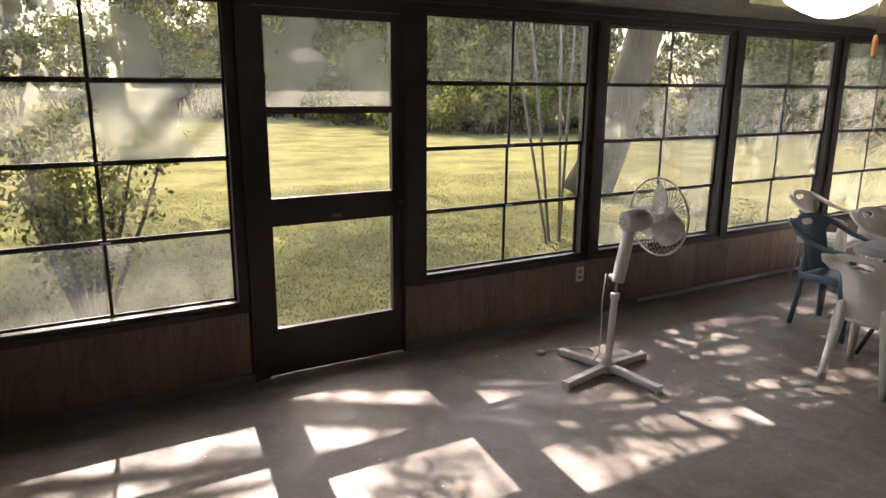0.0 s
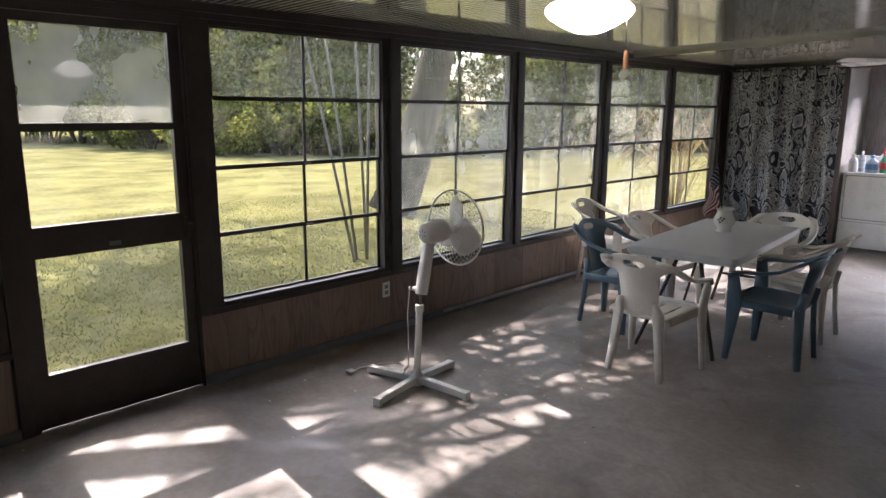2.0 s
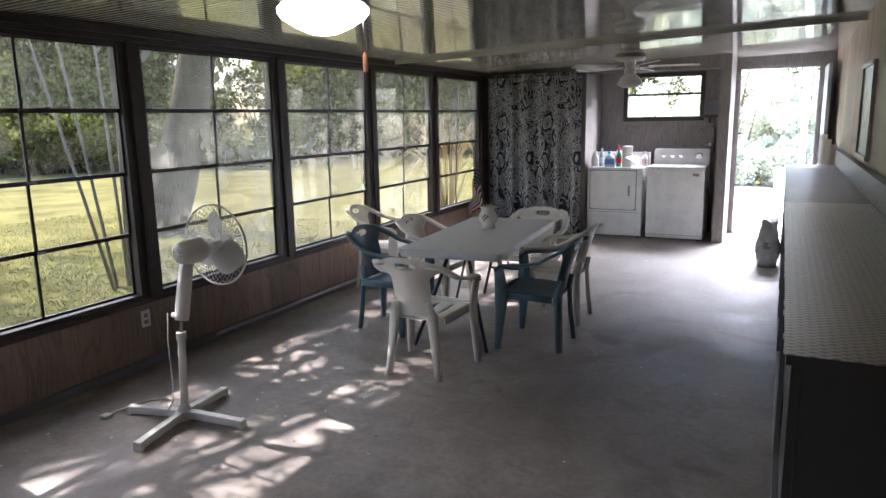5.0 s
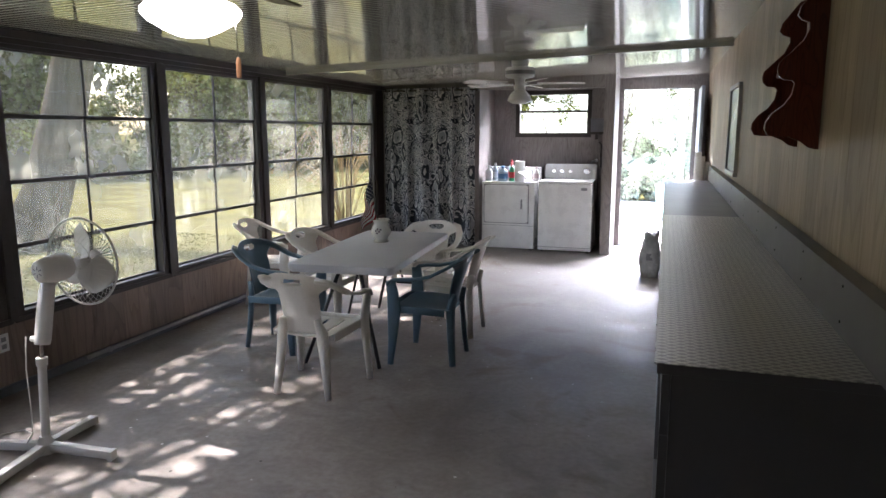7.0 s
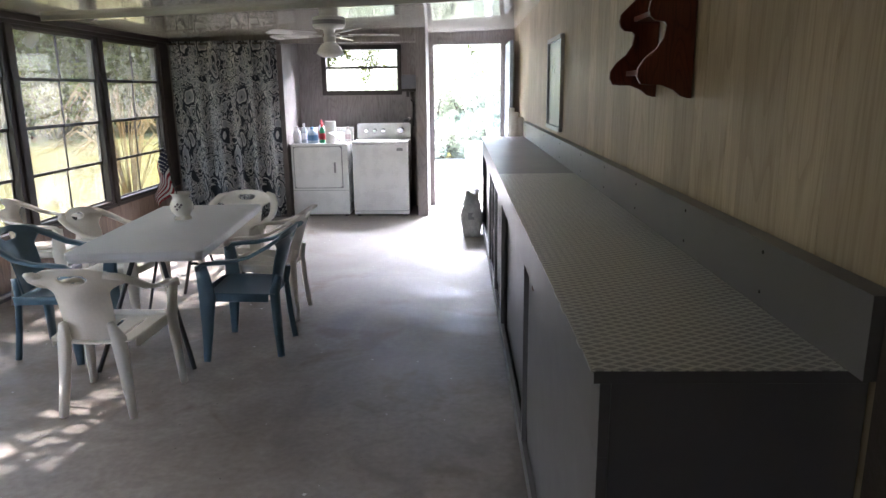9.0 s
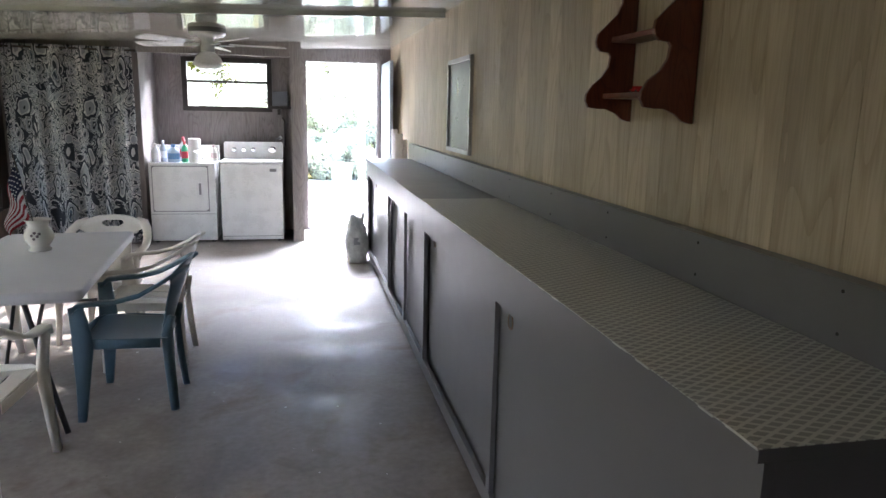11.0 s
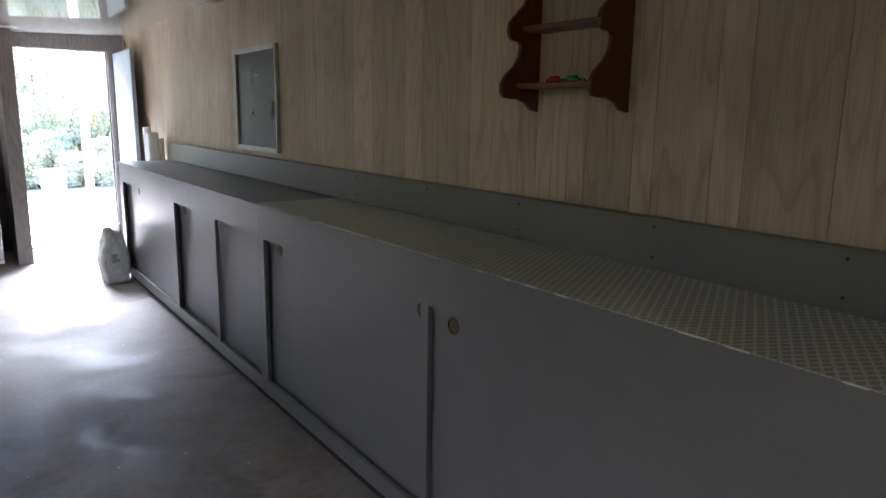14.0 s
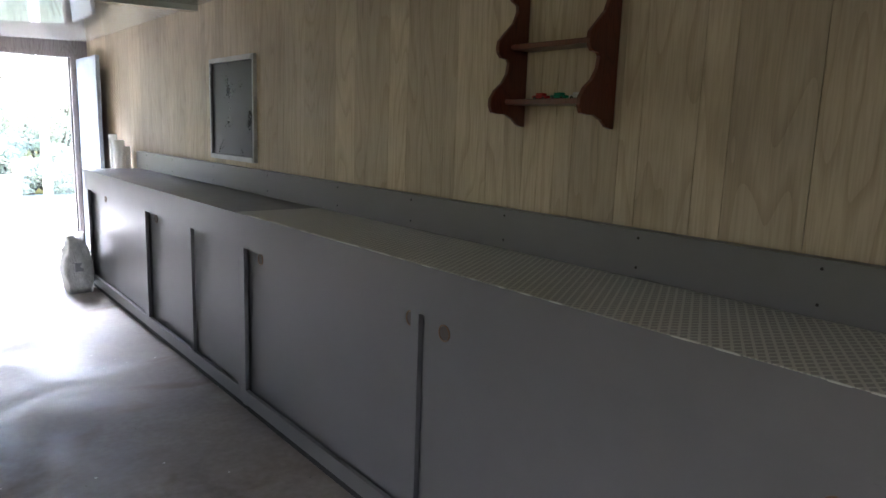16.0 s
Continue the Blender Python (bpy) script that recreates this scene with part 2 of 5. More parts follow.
M = {}
M["frame"] = mat("dark_brown_paint", (0.040, 0.031, 0.026), 0.42, var=0.35, bump=0.15)
def concrete_mat(name):
    """Old painted concrete: cloudy stains, scuffs, worn shiny patches and spots of dropped paint."""
    m = bpy.data.materials.new(name)
    m.use_nodes = True
    nt = m.node_tree
    n, l = nt.nodes, nt.links
    b = n["Principled BSDF"]
    tc = n.new("ShaderNodeTexCoord")

    def tex(scale, detail, lo, hi, a, c, distort=0.0):
        t = n.new("ShaderNodeTexNoise")
        t.inputs["Scale"].default_value, t.inputs["Detail"].default_value, t.inputs["Distortion"].default_value = scale, detail, distort
        l.new(tc.outputs["Object"], t.inputs["Vector"])
        r = n.new("ShaderNodeValToRGB")
        r.color_ramp.elements[0].position, r.color_ramp.elements[0].color = lo, (*a, 1)
        r.color_ramp.elements[1].position, r.color_ramp.elements[1].color = hi, (*c, 1)
        l.new(t.outputs["Fac"], r.inputs[0])
        return r.outputs[0], t.outputs["Fac"]

    def mul(p, q, f):
        x = n.new("ShaderNodeMixRGB")
        x.blend_type = "MULTIPLY"
        x.inputs[0].default_value = f
        l.new(p, x.inputs[1])
        l.new(q, x.inputs[2])
        return x.outputs[0]

    c0, f0 = tex(0.7, 5, 0.36, 0.66, (0.27, 0.24, 0.218), (0.425, 0.395, 0.37), 0.6)
    c1, f1 = tex(3.1, 8, 0.34, 0.62, (0.66, 0.63, 0.61), (1, 1, 1), 1.2)
    c2, f2 = tex(28.0, 5, 0.3, 0.7, (0.78, 0.77, 0.76), (1, 1, 1))
    c3, f3 = tex(1.3, 6, 0.30, 0.40, (0.62, 0.52, 0.44), (1, 1, 1), 1.5)
    col = mul(mul(mul(c0, c1, 0.95), c2, 0.9), c3, 0.75)
    for scale, size, tint in ((7.0, 0.035, (0.72, 0.71, 0.69)), (4.0, 0.022, (0.06, 0.05, 0.045)), (13.0, 0.03, (0.10, 0.09, 0.08))):
        v = n.new("ShaderNodeTexVoronoi")
        v.inputs["Scale"].default_value = scale
        l.new(tc.outputs["Object"], v.inputs["Vector"])
        s = n.new("ShaderNodeMath")
        s.operation = "MULTIPLY"
        s.inputs[1].default_value = size * 2.2
        l.new(v.outputs["Color"], s.inputs[0])
        k = n.new("ShaderNodeMath")
        k.operation = "LESS_THAN"
        l.new(v.outputs["Distance"], k.inputs[0])
        l.new(s.outputs[0], k.inputs[1])
        x = n.new("ShaderNodeMixRGB")
        l.new(k.outputs[0], x.inputs[0])
        l.new(col, x.inputs[1])
        x.inputs[2].default_value = (*tint, 1)
        col = x.outputs[0]
    l.new(col, b.inputs["Base Color"])
    rr = n.new("ShaderNodeMapRange")
    rr.inputs["From Min"].default_value, rr.inputs["From Max"].default_value = 0.35, 0.65
    rr.inputs["To Min"].default_value, rr.inputs["To Max"].default_value = 0.42, 0.66
    l.new(f1, rr.inputs["Value"])
    l.new(rr.outputs[0], b.inputs["Roughness"])
    bp = n.new("ShaderNodeBump")
    bp.inputs["Strength"].default_value, bp.inputs["Distance"].default_value = 0.3, 0.006
    l.new(f1, bp.inputs["Height"])
    l.new(bp.outputs[0], b.inputs["Normal"])
    return m


M["concrete"] = concrete_mat("worn_painted_concrete")
M["knee"] = grain_mat("brown_panel_board", (0.285, 0.21, 0.17), (0.20, 0.14, 0.112), 0.45, 0.2, 4.0, 1.0, 12.0, 0.4)
M["panel"] = grain_mat("pale_oak_panel", (0.455, 0.375, 0.262), (0.355, 0.285, 0.19), 0.5, 0.14, 3.2, 1.0, 13.0, 0.42)
M["greypanel"] = grain_mat("grey_washed_panel", (0.27, 0.245, 0.235), (0.19, 0.17, 0.16), 0.55, 0.06, 4.0)
M["groove"] = mat("panel_backing", (0.12, 0.10, 0.08), 0.7)
M["ceiling"] = mat("glossy_white_metal_panel", (0.47, 0.47, 0.43), 0.13, var=0.1, bump=0.012, scale=2, spec=0.9)
M["ceiling"].node_tree.nodes["Principled BSDF"].inputs["Coat Weight"].default_value = 1.0
M["ceiling"].node_tree.nodes["Principled BSDF"].inputs["Coat Roughness"].default_value = 0.04
M["counter"] = mat("grey_painted_plywood", (0.115, 0.113, 0.115), 0.34, var=0.08, bump=0.0, scale=1.2, fine=9)
M["white"] = mat("white_enamel", (0.74, 0.74, 0.73), 0.28, var=0.06, bump=0.02)
M["trimgrey"] = mat("grey_trim_paint", (0.16, 0.165, 0.185), 0.4, var=0.2)
M["clear"] = vinyl_mat("clear_vinyl", 0.012, 0.14, (0.69, 0.69, 0.635))
M["hazy"] = vinyl_mat("hazy_vinyl", 0.31, 0.26, (0.60, 0.605, 0.53))
M["glass"] = vinyl_mat("window_glass", 0.0, 0.02, (0.95, 0.96, 0.95))
M["shade"] = mat("black_insect_screen", (0.05, 0.05, 0.06), 0.35, spec=0.8)


# ---- mesh helpers ----
def part(name, bm, material, parent=None, label="", smooth=False):
    """Links a bmesh as one mesh object, under its thing or part."""
    me = bpy.data.meshes.new(name)
    bm.normal_update()
    bm.to_mesh(me)
    bm.free()
    if material:
        me.materials.append(material)
    if smooth:
        me.polygons.foreach_set("use_smooth", [True] * len(me.polygons))
    ob = new(name, me)
    if parent:
        ob.parent = parent
    if label:
        tagged(ob, label)
    return ob


def add_box(bm, x0, y0, z0, x1, y1, z1, bevel=0.0, m=None):
    r = bmesh.ops.create_cube(bm, size=1.0)
    vs = r["verts"]
    for v in vs:
        v.co = Vector(((x0 + x1) / 2 + v.co.x * (x1 - x0), (y0 + y1) / 2 + v.co.y * (y1 - y0), (z0 + z1) / 2 + v.co.z * (z1 - z0)))
    if m is not None:
        for v in vs:
            v.co = m @ v.co
    if bevel:
        es = list({e for v in vs for e in v.link_edges})
        bmesh.ops.bevel(bm, geom=es, offset=bevel, segments=2, profile=0.6, affect="EDGES")
    return bm


def boxes(*rows, bevel=0.0):
    bm = bmesh.new()
    for r in rows:
        add_box(bm, *r, bevel=bevel)
    return bm


def tube(points, radius, sides=8, closed=False, flat=1.0, cap=True):
    """A bmesh tube along points; radius a number or one per point."""
    bm = bmesh.new()
    pts = [Vector(p) for p in points]
    rad = radius if isinstance(radius, (list, tuple)) else [radius] * len(pts)
    rings = []
    n = len(pts)
    up0 = None
    for i, p in enumerate(pts):
        a = pts[(i - 1) % n] if closed or i else pts[0]
        b = pts[(i + 1) % n] if closed or i < n - 1 else pts[-1]
        d = (b - a).normalized()
        if up0 is None:
            up0 = Vector((0, 0, 1)) if abs(d.z) < 0.9 else Vector((1, 0, 0))
        side = d.cross(up0).normalized()
        up = side.cross(d).normalized()
        up0 = up
        rings.append([bm.verts.new(p + rad[i] * (math.cos(k * math.tau / sides) * side + flat * math.sin(k * math.tau / sides) * up)) for k in range(sides)])
    for i in range(n if closed else n - 1):
        r0, r1 = rings[i], rings[(i + 1) % n]
        for k in range(sides):
            bm.faces.new((r0[k], r0[(k + 1) % sides], r1[(k + 1) % sides], r1[k]))
    if cap and not closed:
        bm.faces.new(rings[0][::-1])
        bm.faces.new(rings[-1])
    bmesh.ops.recalc_face_normals(bm, faces=bm.faces)
    return bm


def lathe(profile, sides=24, m=None):
    """A bmesh turned about z from (radius, height) pairs."""
    bm = bmesh.new()
    rings = []
    for r, z in profile:
        if r < 1e-5:
            rings.append([bm.verts.new((0, 0, z))])
        else:
            rings.append([bm.verts.new((r * math.cos(k * math.tau / sides), r * math.sin(k * math.tau / sides), z)) for k in range(sides)])
    for a, b in zip(rings, rings[1:]):
        for k in range(sides):
            q = [a[k % len(a)], a[(k + 1) % len(a)], b[(k + 1) % len(b)], b[k % len(b)]]
            q = list(dict.fromkeys(q))
            if len(q) > 2:
                bm.faces.new(q)
    bmesh.ops.recalc_face_normals(bm, faces=bm.faces)
    if m is not None:
        bm.transform(m)
    return bm


def slab(outline, thick, m=None, bevel=0.0, holes=()):
    """A plate: an outline in x, y with holes, thick along z."""
    bm = bmesh.new()
    es = []
    for loop in (outline, *holes):
        vs = [bm.verts.new((x, y, 0)) for x, y in loop]
        es += [bm.edges.new((vs[i], vs[(i + 1) % len(vs)])) for i in range(len(vs))]
    bmesh.ops.triangle_fill(bm, edges=es, use_beauty=True)
    bmesh.ops.dissolve_limit(bm, angle_limit=0.01, verts=bm.verts, edges=bm.edges)
    r = bmesh.ops.extrude_face_region(bm, geom=list(bm.faces))
    bmesh.ops.translate(bm, vec=(0, 0, thick), verts=[g for g in r["geom"] if isinstance(g, bmesh.types.BMVert)])
    bmesh.ops.recalc_face_normals(bm, faces=bm.faces)
    if bevel:
        es = [e for e in bm.edges if len(e.link_faces) == 2 and e.calc_face_angle(0) > 0.6 and abs(e.verts[0].co.z - e.verts[1].co.z) < 1e-6]
        bmesh.ops.bevel(bm, geom=es, offset=bevel, segments=2, profile=0.5, affect="EDGES")
    if m is not None:
        bm.transform(m)
    return bm


def thing(name, label, category, m=None, group="", kind=""):
    """An empty at a thing's base, which parents its parts."""
    ob = new(name)
    if m is not None:
        ob.matrix_world = m
    ob.empty_display_size = 0.1
    return tagged(ob, label, category, group, kind)


def structure(name, bm, material, label, category, smooth=False):
    return tagged(part(name, bm, material, smooth=smooth), label, category, kind="structure")


# ---- the large structure ----
L, BACK, TOP0, SLOPE = 11.70, -0.9, 2.245, 0.03   # far wall, wall behind, ceiling at the windows and its rise to the house


def wall_x(y):
    return 4.36


def ceil_z(x, y):
    return TOP0 + SLOPE * x


structure("floor", boxes((-0.12, BACK - 0.1, -0.12, 4.6, L + 0.12, 0.0)), M["concrete"], "worn light grey painted concrete floor with stains and specks", "floor")

# ribbed ceiling of long metal pans, running from the house to the windows
bm = bmesh.new()
pitch = 0.052
prev = None
y = BACK
prof = []
while y < L + 0.05:
    prof += [(y, 0.0), (y + 0.036, 0.0), (y + 0.040, 0.004), (y + 0.048, 0.004)]
    y += pitch
for yy, dz in prof:
    a = bm.verts.new((-0.1, yy, ceil_z(-0.1, yy) + dz))
    b = bm.verts.new((4.6, yy, ceil_z(4.6, yy) + dz))
    if prev:
        bm.faces.new((prev[0], prev[1], b, a))
    prev = (a, b)
structure("ceiling", bm, M["ceiling"], "glossy off-white ribbed metal ceiling", "ceiling")
structure("roof", boxes((-0.88, BACK - 0.3, 2.42, 4.9, L + 0.3, 2.5)), M["trimgrey"], "flat metal roof above the ceiling", "roof")
bm = bmesh.new()
add_box(bm, 0.0, 8.16, -0.04, 4.359, 8.27, 0.06, bevel=0.006)
for v in bm.verts:
    v.co.z += ceil_z(v.co.x, 8.0)
structure("trim_ceiling_beam", bm, M["ceiling"], "white metal joint strip across the ceiling", "beam")


def sheet(x, y0, y1, z0, z1):
    """One thin clear sheet in the window wall, facing the room."""
    bm = bmesh.new()
    bm.faces.new([bm.verts.new(p) for p in ((x, y0, z0), (x, y1, z0), (x, y1, z1), (x, y0, z1))])
    return bm


# windows: (from, to) along the wall
WIN = [(0.885, 2.185), (3.40, 4.705), (4.885, 6.185), (6.365, 7.635), (7.82, 9.075), (9.262, 10.51)]
Z0, Z1 = 0.497, 2.158
knee = [(BACK, 2.24), (3.24, L)]
for i, (a, b) in enumerate(knee):
    w = structure("wall_west" if i == 0 else "wall_west_long", boxes((-0.12, a, 0.0, -0.022, b, 0.44)), M["groove"], "low brown wood-panelled wall under the windows", "wall")
    y = a
    k = 0
    random.seed(5 + i)
    while y < b - 0.02:
        wd = min(random.choice((0.10, 0.15, 0.2, 0.26, 0.3)), b - y)
        part("plank", boxes((-0.02, y + 0.0008, 0.06, 0.0, y + wd - 0.0008, 0.435), bevel=0.002), M["knee"], w)
        y += wd
        k += 1
    structure("baseboard" if i == 0 else "baseboard_long", boxes((-0.02, a, 0.0, 0.02, b, 0.058), bevel=0.004), M["trimgrey"], "grey painted base strip", "baseboard")
structure("wall_west_head", boxes((-0.12, BACK, 2.158, -0.004, L, 2.31)), M["frame"], "dark brown header above the windows", "wall")
structure("trim_head", boxes((-0.003, BACK, 2.19, 0.03, L, 2.243), bevel=0.006), M["frame"], "dark brown trim along the ceiling", "trim")


def window_unit(index, y0, y1, clear_rows, rows=4):
    """A stacked four-track window of clouded vinyl sheets in dark frames."""
    w = tagged(thing(f"window_{index}", "dark brown four-track window with clouded vinyl panes", "window", kind="structure"))
    part("window_frame", boxes((-0.10, y0 - 0.06, Z0 - 0.06, -0.012, y0, Z1), (-0.10, y1, Z0 - 0.06, -0.012, y1 + 0.06, Z1),
                               (-0.10, y0, Z0 - 0.06, -0.012, y1, Z0), (-0.10, y0, Z1 - 0.03, -0.012, y1, Z1), bevel=0.005), M["frame"], w)
    part("window_sill", boxes((-0.011, y0 - 0.08, Z0 - 0.064, 0.006, y1 + 0.08, Z0 - 0.03), bevel=0.004), M["frame"], w)
    h = (Z1 - 0.03 - Z0) / rows
    ym = (y0 + y1) / 2
    for r in range(rows):
        xo = -0.085 + 0.016 * r
        za, zb = Z0 + r * h, Z0 + (r + 1) * h
        t = 0.013
        s = part("sash", boxes((xo - 0.006, y0, za, xo + 0.008, y0 + 0.012, zb + t), (xo - 0.006, y1 - 0.012, za, xo + 0.008, y1, zb + t),
                               (xo - 0.007, y0 + 0.012, za - t * (r > 0), xo + 0.009, y1 - 0.012, za + t), (xo - 0.007, y0 + 0.012, zb - t, xo + 0.009, y1 - 0.012, zb + t * 0.7)), M["frame"], w)
        part("mullion", boxes((xo - 0.004, ym - 0.009, za + t, xo + 0.006, ym + 0.009, zb - t)), M["frame"], s)
        for q, (pa, pb) in enumerate(((y0 + 0.012, ym - 0.009), (ym + 0.009, y1 - 0.012))):
            p = part("pane", sheet(xo, pa, pb, za + t, zb - t), M["clear"] if r in clear_rows else M["hazy"], s)
            p.visible_shadow = False
    for r in (1, 2, 3):
        part("latch", boxes((-0.03, ym - 0.025, Z0 + r * h - 0.006, -0.016, ym + 0.025, Z0 + r * h + 0.006), bevel=0.002), M["trimgrey"], w)
    return w


CLEAR = [(1,), (0, 1, 2), (), (), (), (0, 1)]
for i, (a, b) in enumerate(WIN):
    window_unit(i + 1, a, b, CLEAR[i])
posts = [(BACK, 0.825), (2.245, 2.301), (3.24, 3.34), (4.765, 4.825), (6.245, 6.305), (7.695, 7.76), (9.135, 9.202), (10.57, 10.819)]
for i, (a, b) in enumerate(posts):
    structure(f"wall_west_post_{i + 1}", boxes((-0.12, a, 0.441 if i != 1 else 0.0, 0.008, b, 2.157), bevel=0.004), M["frame"], "dark brown painted post between windows", "wall")

# screen door in the window wall
door = thing("door_1", "dark brown storm door with clouded vinyl panes, closed", "door", kind="structure")
part("door_frame", boxes((-0.11, 2.302, 0.0, 0.0, 2.335, 2.157), (-0.11, 3.225, 0.0, 0.0, 3.239, 2.157), (-0.11, 2.335, 2.115, 0.0, 3.225, 2.157)), M["frame"], door)
part("door_leaf", boxes((-0.06, 2.338, 0.01, -0.02, 2.40, 2.112), (-0.06, 3.16, 0.01, -0.02, 3.222, 2.112), (-0.06, 2.40, 2.066, -0.02, 3.16, 2.112),
                        (-0.06, 2.40, 1.545, -0.02, 3.16, 1.585), (-0.06, 2.40, 0.912, -0.02, 3.16, 1.072), (-0.06, 2.40, 0.01, -0.02, 3.16, 0.296)), M["frame"], door)
for za, zb, k in ((0.296, 0.912, "clear"), (1.072, 1.545, "clear"), (1.585, 2.066, "hazy")):
    p = part("pane", sheet(-0.04, 2.40, 3.16, za, zb), M[k], door)
    p.visible_shadow = False
h = part("door_handle", boxes((-0.018, 3.178, 0.93, 0.002, 3.208, 1.05), bevel=0.004), M["frame"], door, "black metal pull handle")
part("lever", lathe([(0.0, 0.055), (0.018, 0.053), (0.02, 0.03), (0.008, 0.02), (0.008, 0.0)], 12, pose(0.002, 3.193, 1.0, 0, 90, 0)), M["frame"], h)
part("latch_plate", boxes((-0.0195, 2.76, 0.935, -0.014, 2.82, 0.958), bevel=0.002), M["trimgrey"], door, "small pale latch plate")

# far wall with its alcove, high window and doorway
structure("wall_north_west", boxes((-0.12, 10.82, 0, 1.42, L + 0.12, 2.4)), M["greypanel"], "grey washed wood-panelled wall behind the curtain", "wall")
DX0, DX1, DH = 3.265, 4.18, 2.19
HX0, HX1, HZ0, HZ1 = 1.78, 2.79, 1.575, 2.155
wn1 = structure("wall_north", boxes((1.421, L, 0, HX0, L + 0.12, 2.45), (HX1, L, 0, DX0, L + 0.12, 2.45), (HX0, L, 0, HX1, L + 0.12, HZ0), (HX0, L, HZ1, HX1, L + 0.12, 2.45),
                        (DX0, L, DH, DX1, L + 0.12, 2.45), (DX1, L, 0, 4.5, L + 0.12, 2.45)), M["greypanel"], "grey washed wood-panelled end wall", "wall")
structure("wall_alcove", boxes((3.075, 10.82, 0, 3.204, L - 0.001, 2.44)), M["greypanel"], "short grey panelled partition beside the washer", "wall")
structure("trim_alcove_head", boxes((1.421, 10.82, 2.17, 3.074, 10.90, 2.44)), M["greypanel"], "grey panelled header above the laundry alcove", "trim")
hw = thing("window_7", "small dark-framed sliding window high in the alcove wall", "window", kind="structure")
part("window_frame", boxes((HX0 - 0.04, L - 0.02, HZ0 - 0.04, HX0 + 0.02, L + 0.1, HZ1 + 0.04), (HX1 - 0.02, L - 0.02, HZ0 - 0.04, HX1 + 0.04, L + 0.1, HZ1 + 0.04),
                           (HX0 + 0.02, L - 0.02, HZ0 - 0.04, HX1 - 0.02, L + 0.1, HZ0 + 0.02), (HX0 + 0.02, L - 0.02, HZ1 - 0.02, HX1 - 0.02, L + 0.1, HZ1 + 0.04)), M["frame"], hw)
part("sash", boxes((HX0 + 0.02, L, 1.885, HX1 - 0.02, L + 0.05, 1.915)), M["frame"], hw)
for za, zb in ((HZ0 + 0.02, 1.885), (1.915, HZ1 - 0.02)):
    p = part("pane", boxes((HX0 + 0.02, L + 0.03, za, HX1 - 0.02, L + 0.032, zb)), M["glass"], hw)
    p.visible_shadow = False
dw = thing("door_2", "open back door folded against the side wall", "door", kind="structure")
part("door_frame", boxes((DX0 - 0.06, L - 0.02, 0, DX0, L + 0.1, DH), (DX1, L - 0.02, 0, DX1 + 0.05, L + 0.1, DH), (DX0 - 0.06, L - 0.02, DH, DX1 + 0.05, L + 0.1, DH + 0.05)), M["greypanel"], dw)
structure("door_sill", boxes((DX0, L - 0.02, 0.0, DX1, L + 0.16, 0.015), bevel=0.004), M["trimgrey"], "metal threshold of the back door", "threshold")

# house wall with pale oak panelling
w = structure("wall_east", boxes((4.5, BACK, 0, 4.62, L + 0.12, 2.45)), M["groove"], "pale oak-grain panelled house wall", "wall")
random.seed(11)
y = BACK
while y < L:
    wd = min(random.choice((0.08, 0.10, 0.12, 0.15, 0.2, 0.24)), L - y)
    bm = bmesh.new()
    a, b = y + 0.0009, y + wd - 0.0009
    add_box(bm, 0, 0, 0, 1, 1, 1)
    for v in bm.verts:
        yy = b if v.co.y > 0.5 else a
        v.co = Vector((4.5 if v.co.x > 0.5 else wall_x(yy), yy, 2.44 if v.co.z > 0.5 else 0))
    part("plank", bm, M["panel"], w)
    y += wd
structure("wall_south", boxes((-0.12, BACK - 0.12, 0, 4.6, BACK, 2.45)), M["panel"], "pale oak panelled wall behind", "wall")


# ---- outdoors ----
M["grass"] = mat("sunlit_lawn", (0.158, 0.149, 0.061), 0.95, spec=0.0, var=0.5, scale=0.9, fine=9, bump=0.25, dist=0.03)
M["bark"] = mat("oak_bark", (0.062, 0.053, 0.044), 0.95, spec=0.05, var=0.5, scale=5, fine=26, bump=0.9, stretch=(1, 1, 0.25), dist=0.03)
M["leaf"] = leaf_mat("oak_leaf", (0.13, 0.145, 0.04), 0.5, 0.6)
M["bushleaf"] = leaf_mat("bright_bush_leaf", (0.16, 0.17, 0.04), 0.7, 0.6)
M["moss"] = leaf_mat("grey_moss", (0.26, 0.26, 0.20), 0.3, 0.6)
bm = bmesh.new()
bmesh.ops.create_grid(bm, x_segments=60, y_segments=60, size=400)
for v in bm.verts:
    v.co.z = -0.20
structure("ground", bm, M["grass"], "dry yellow-green lawn reaching the woods", "lawn")


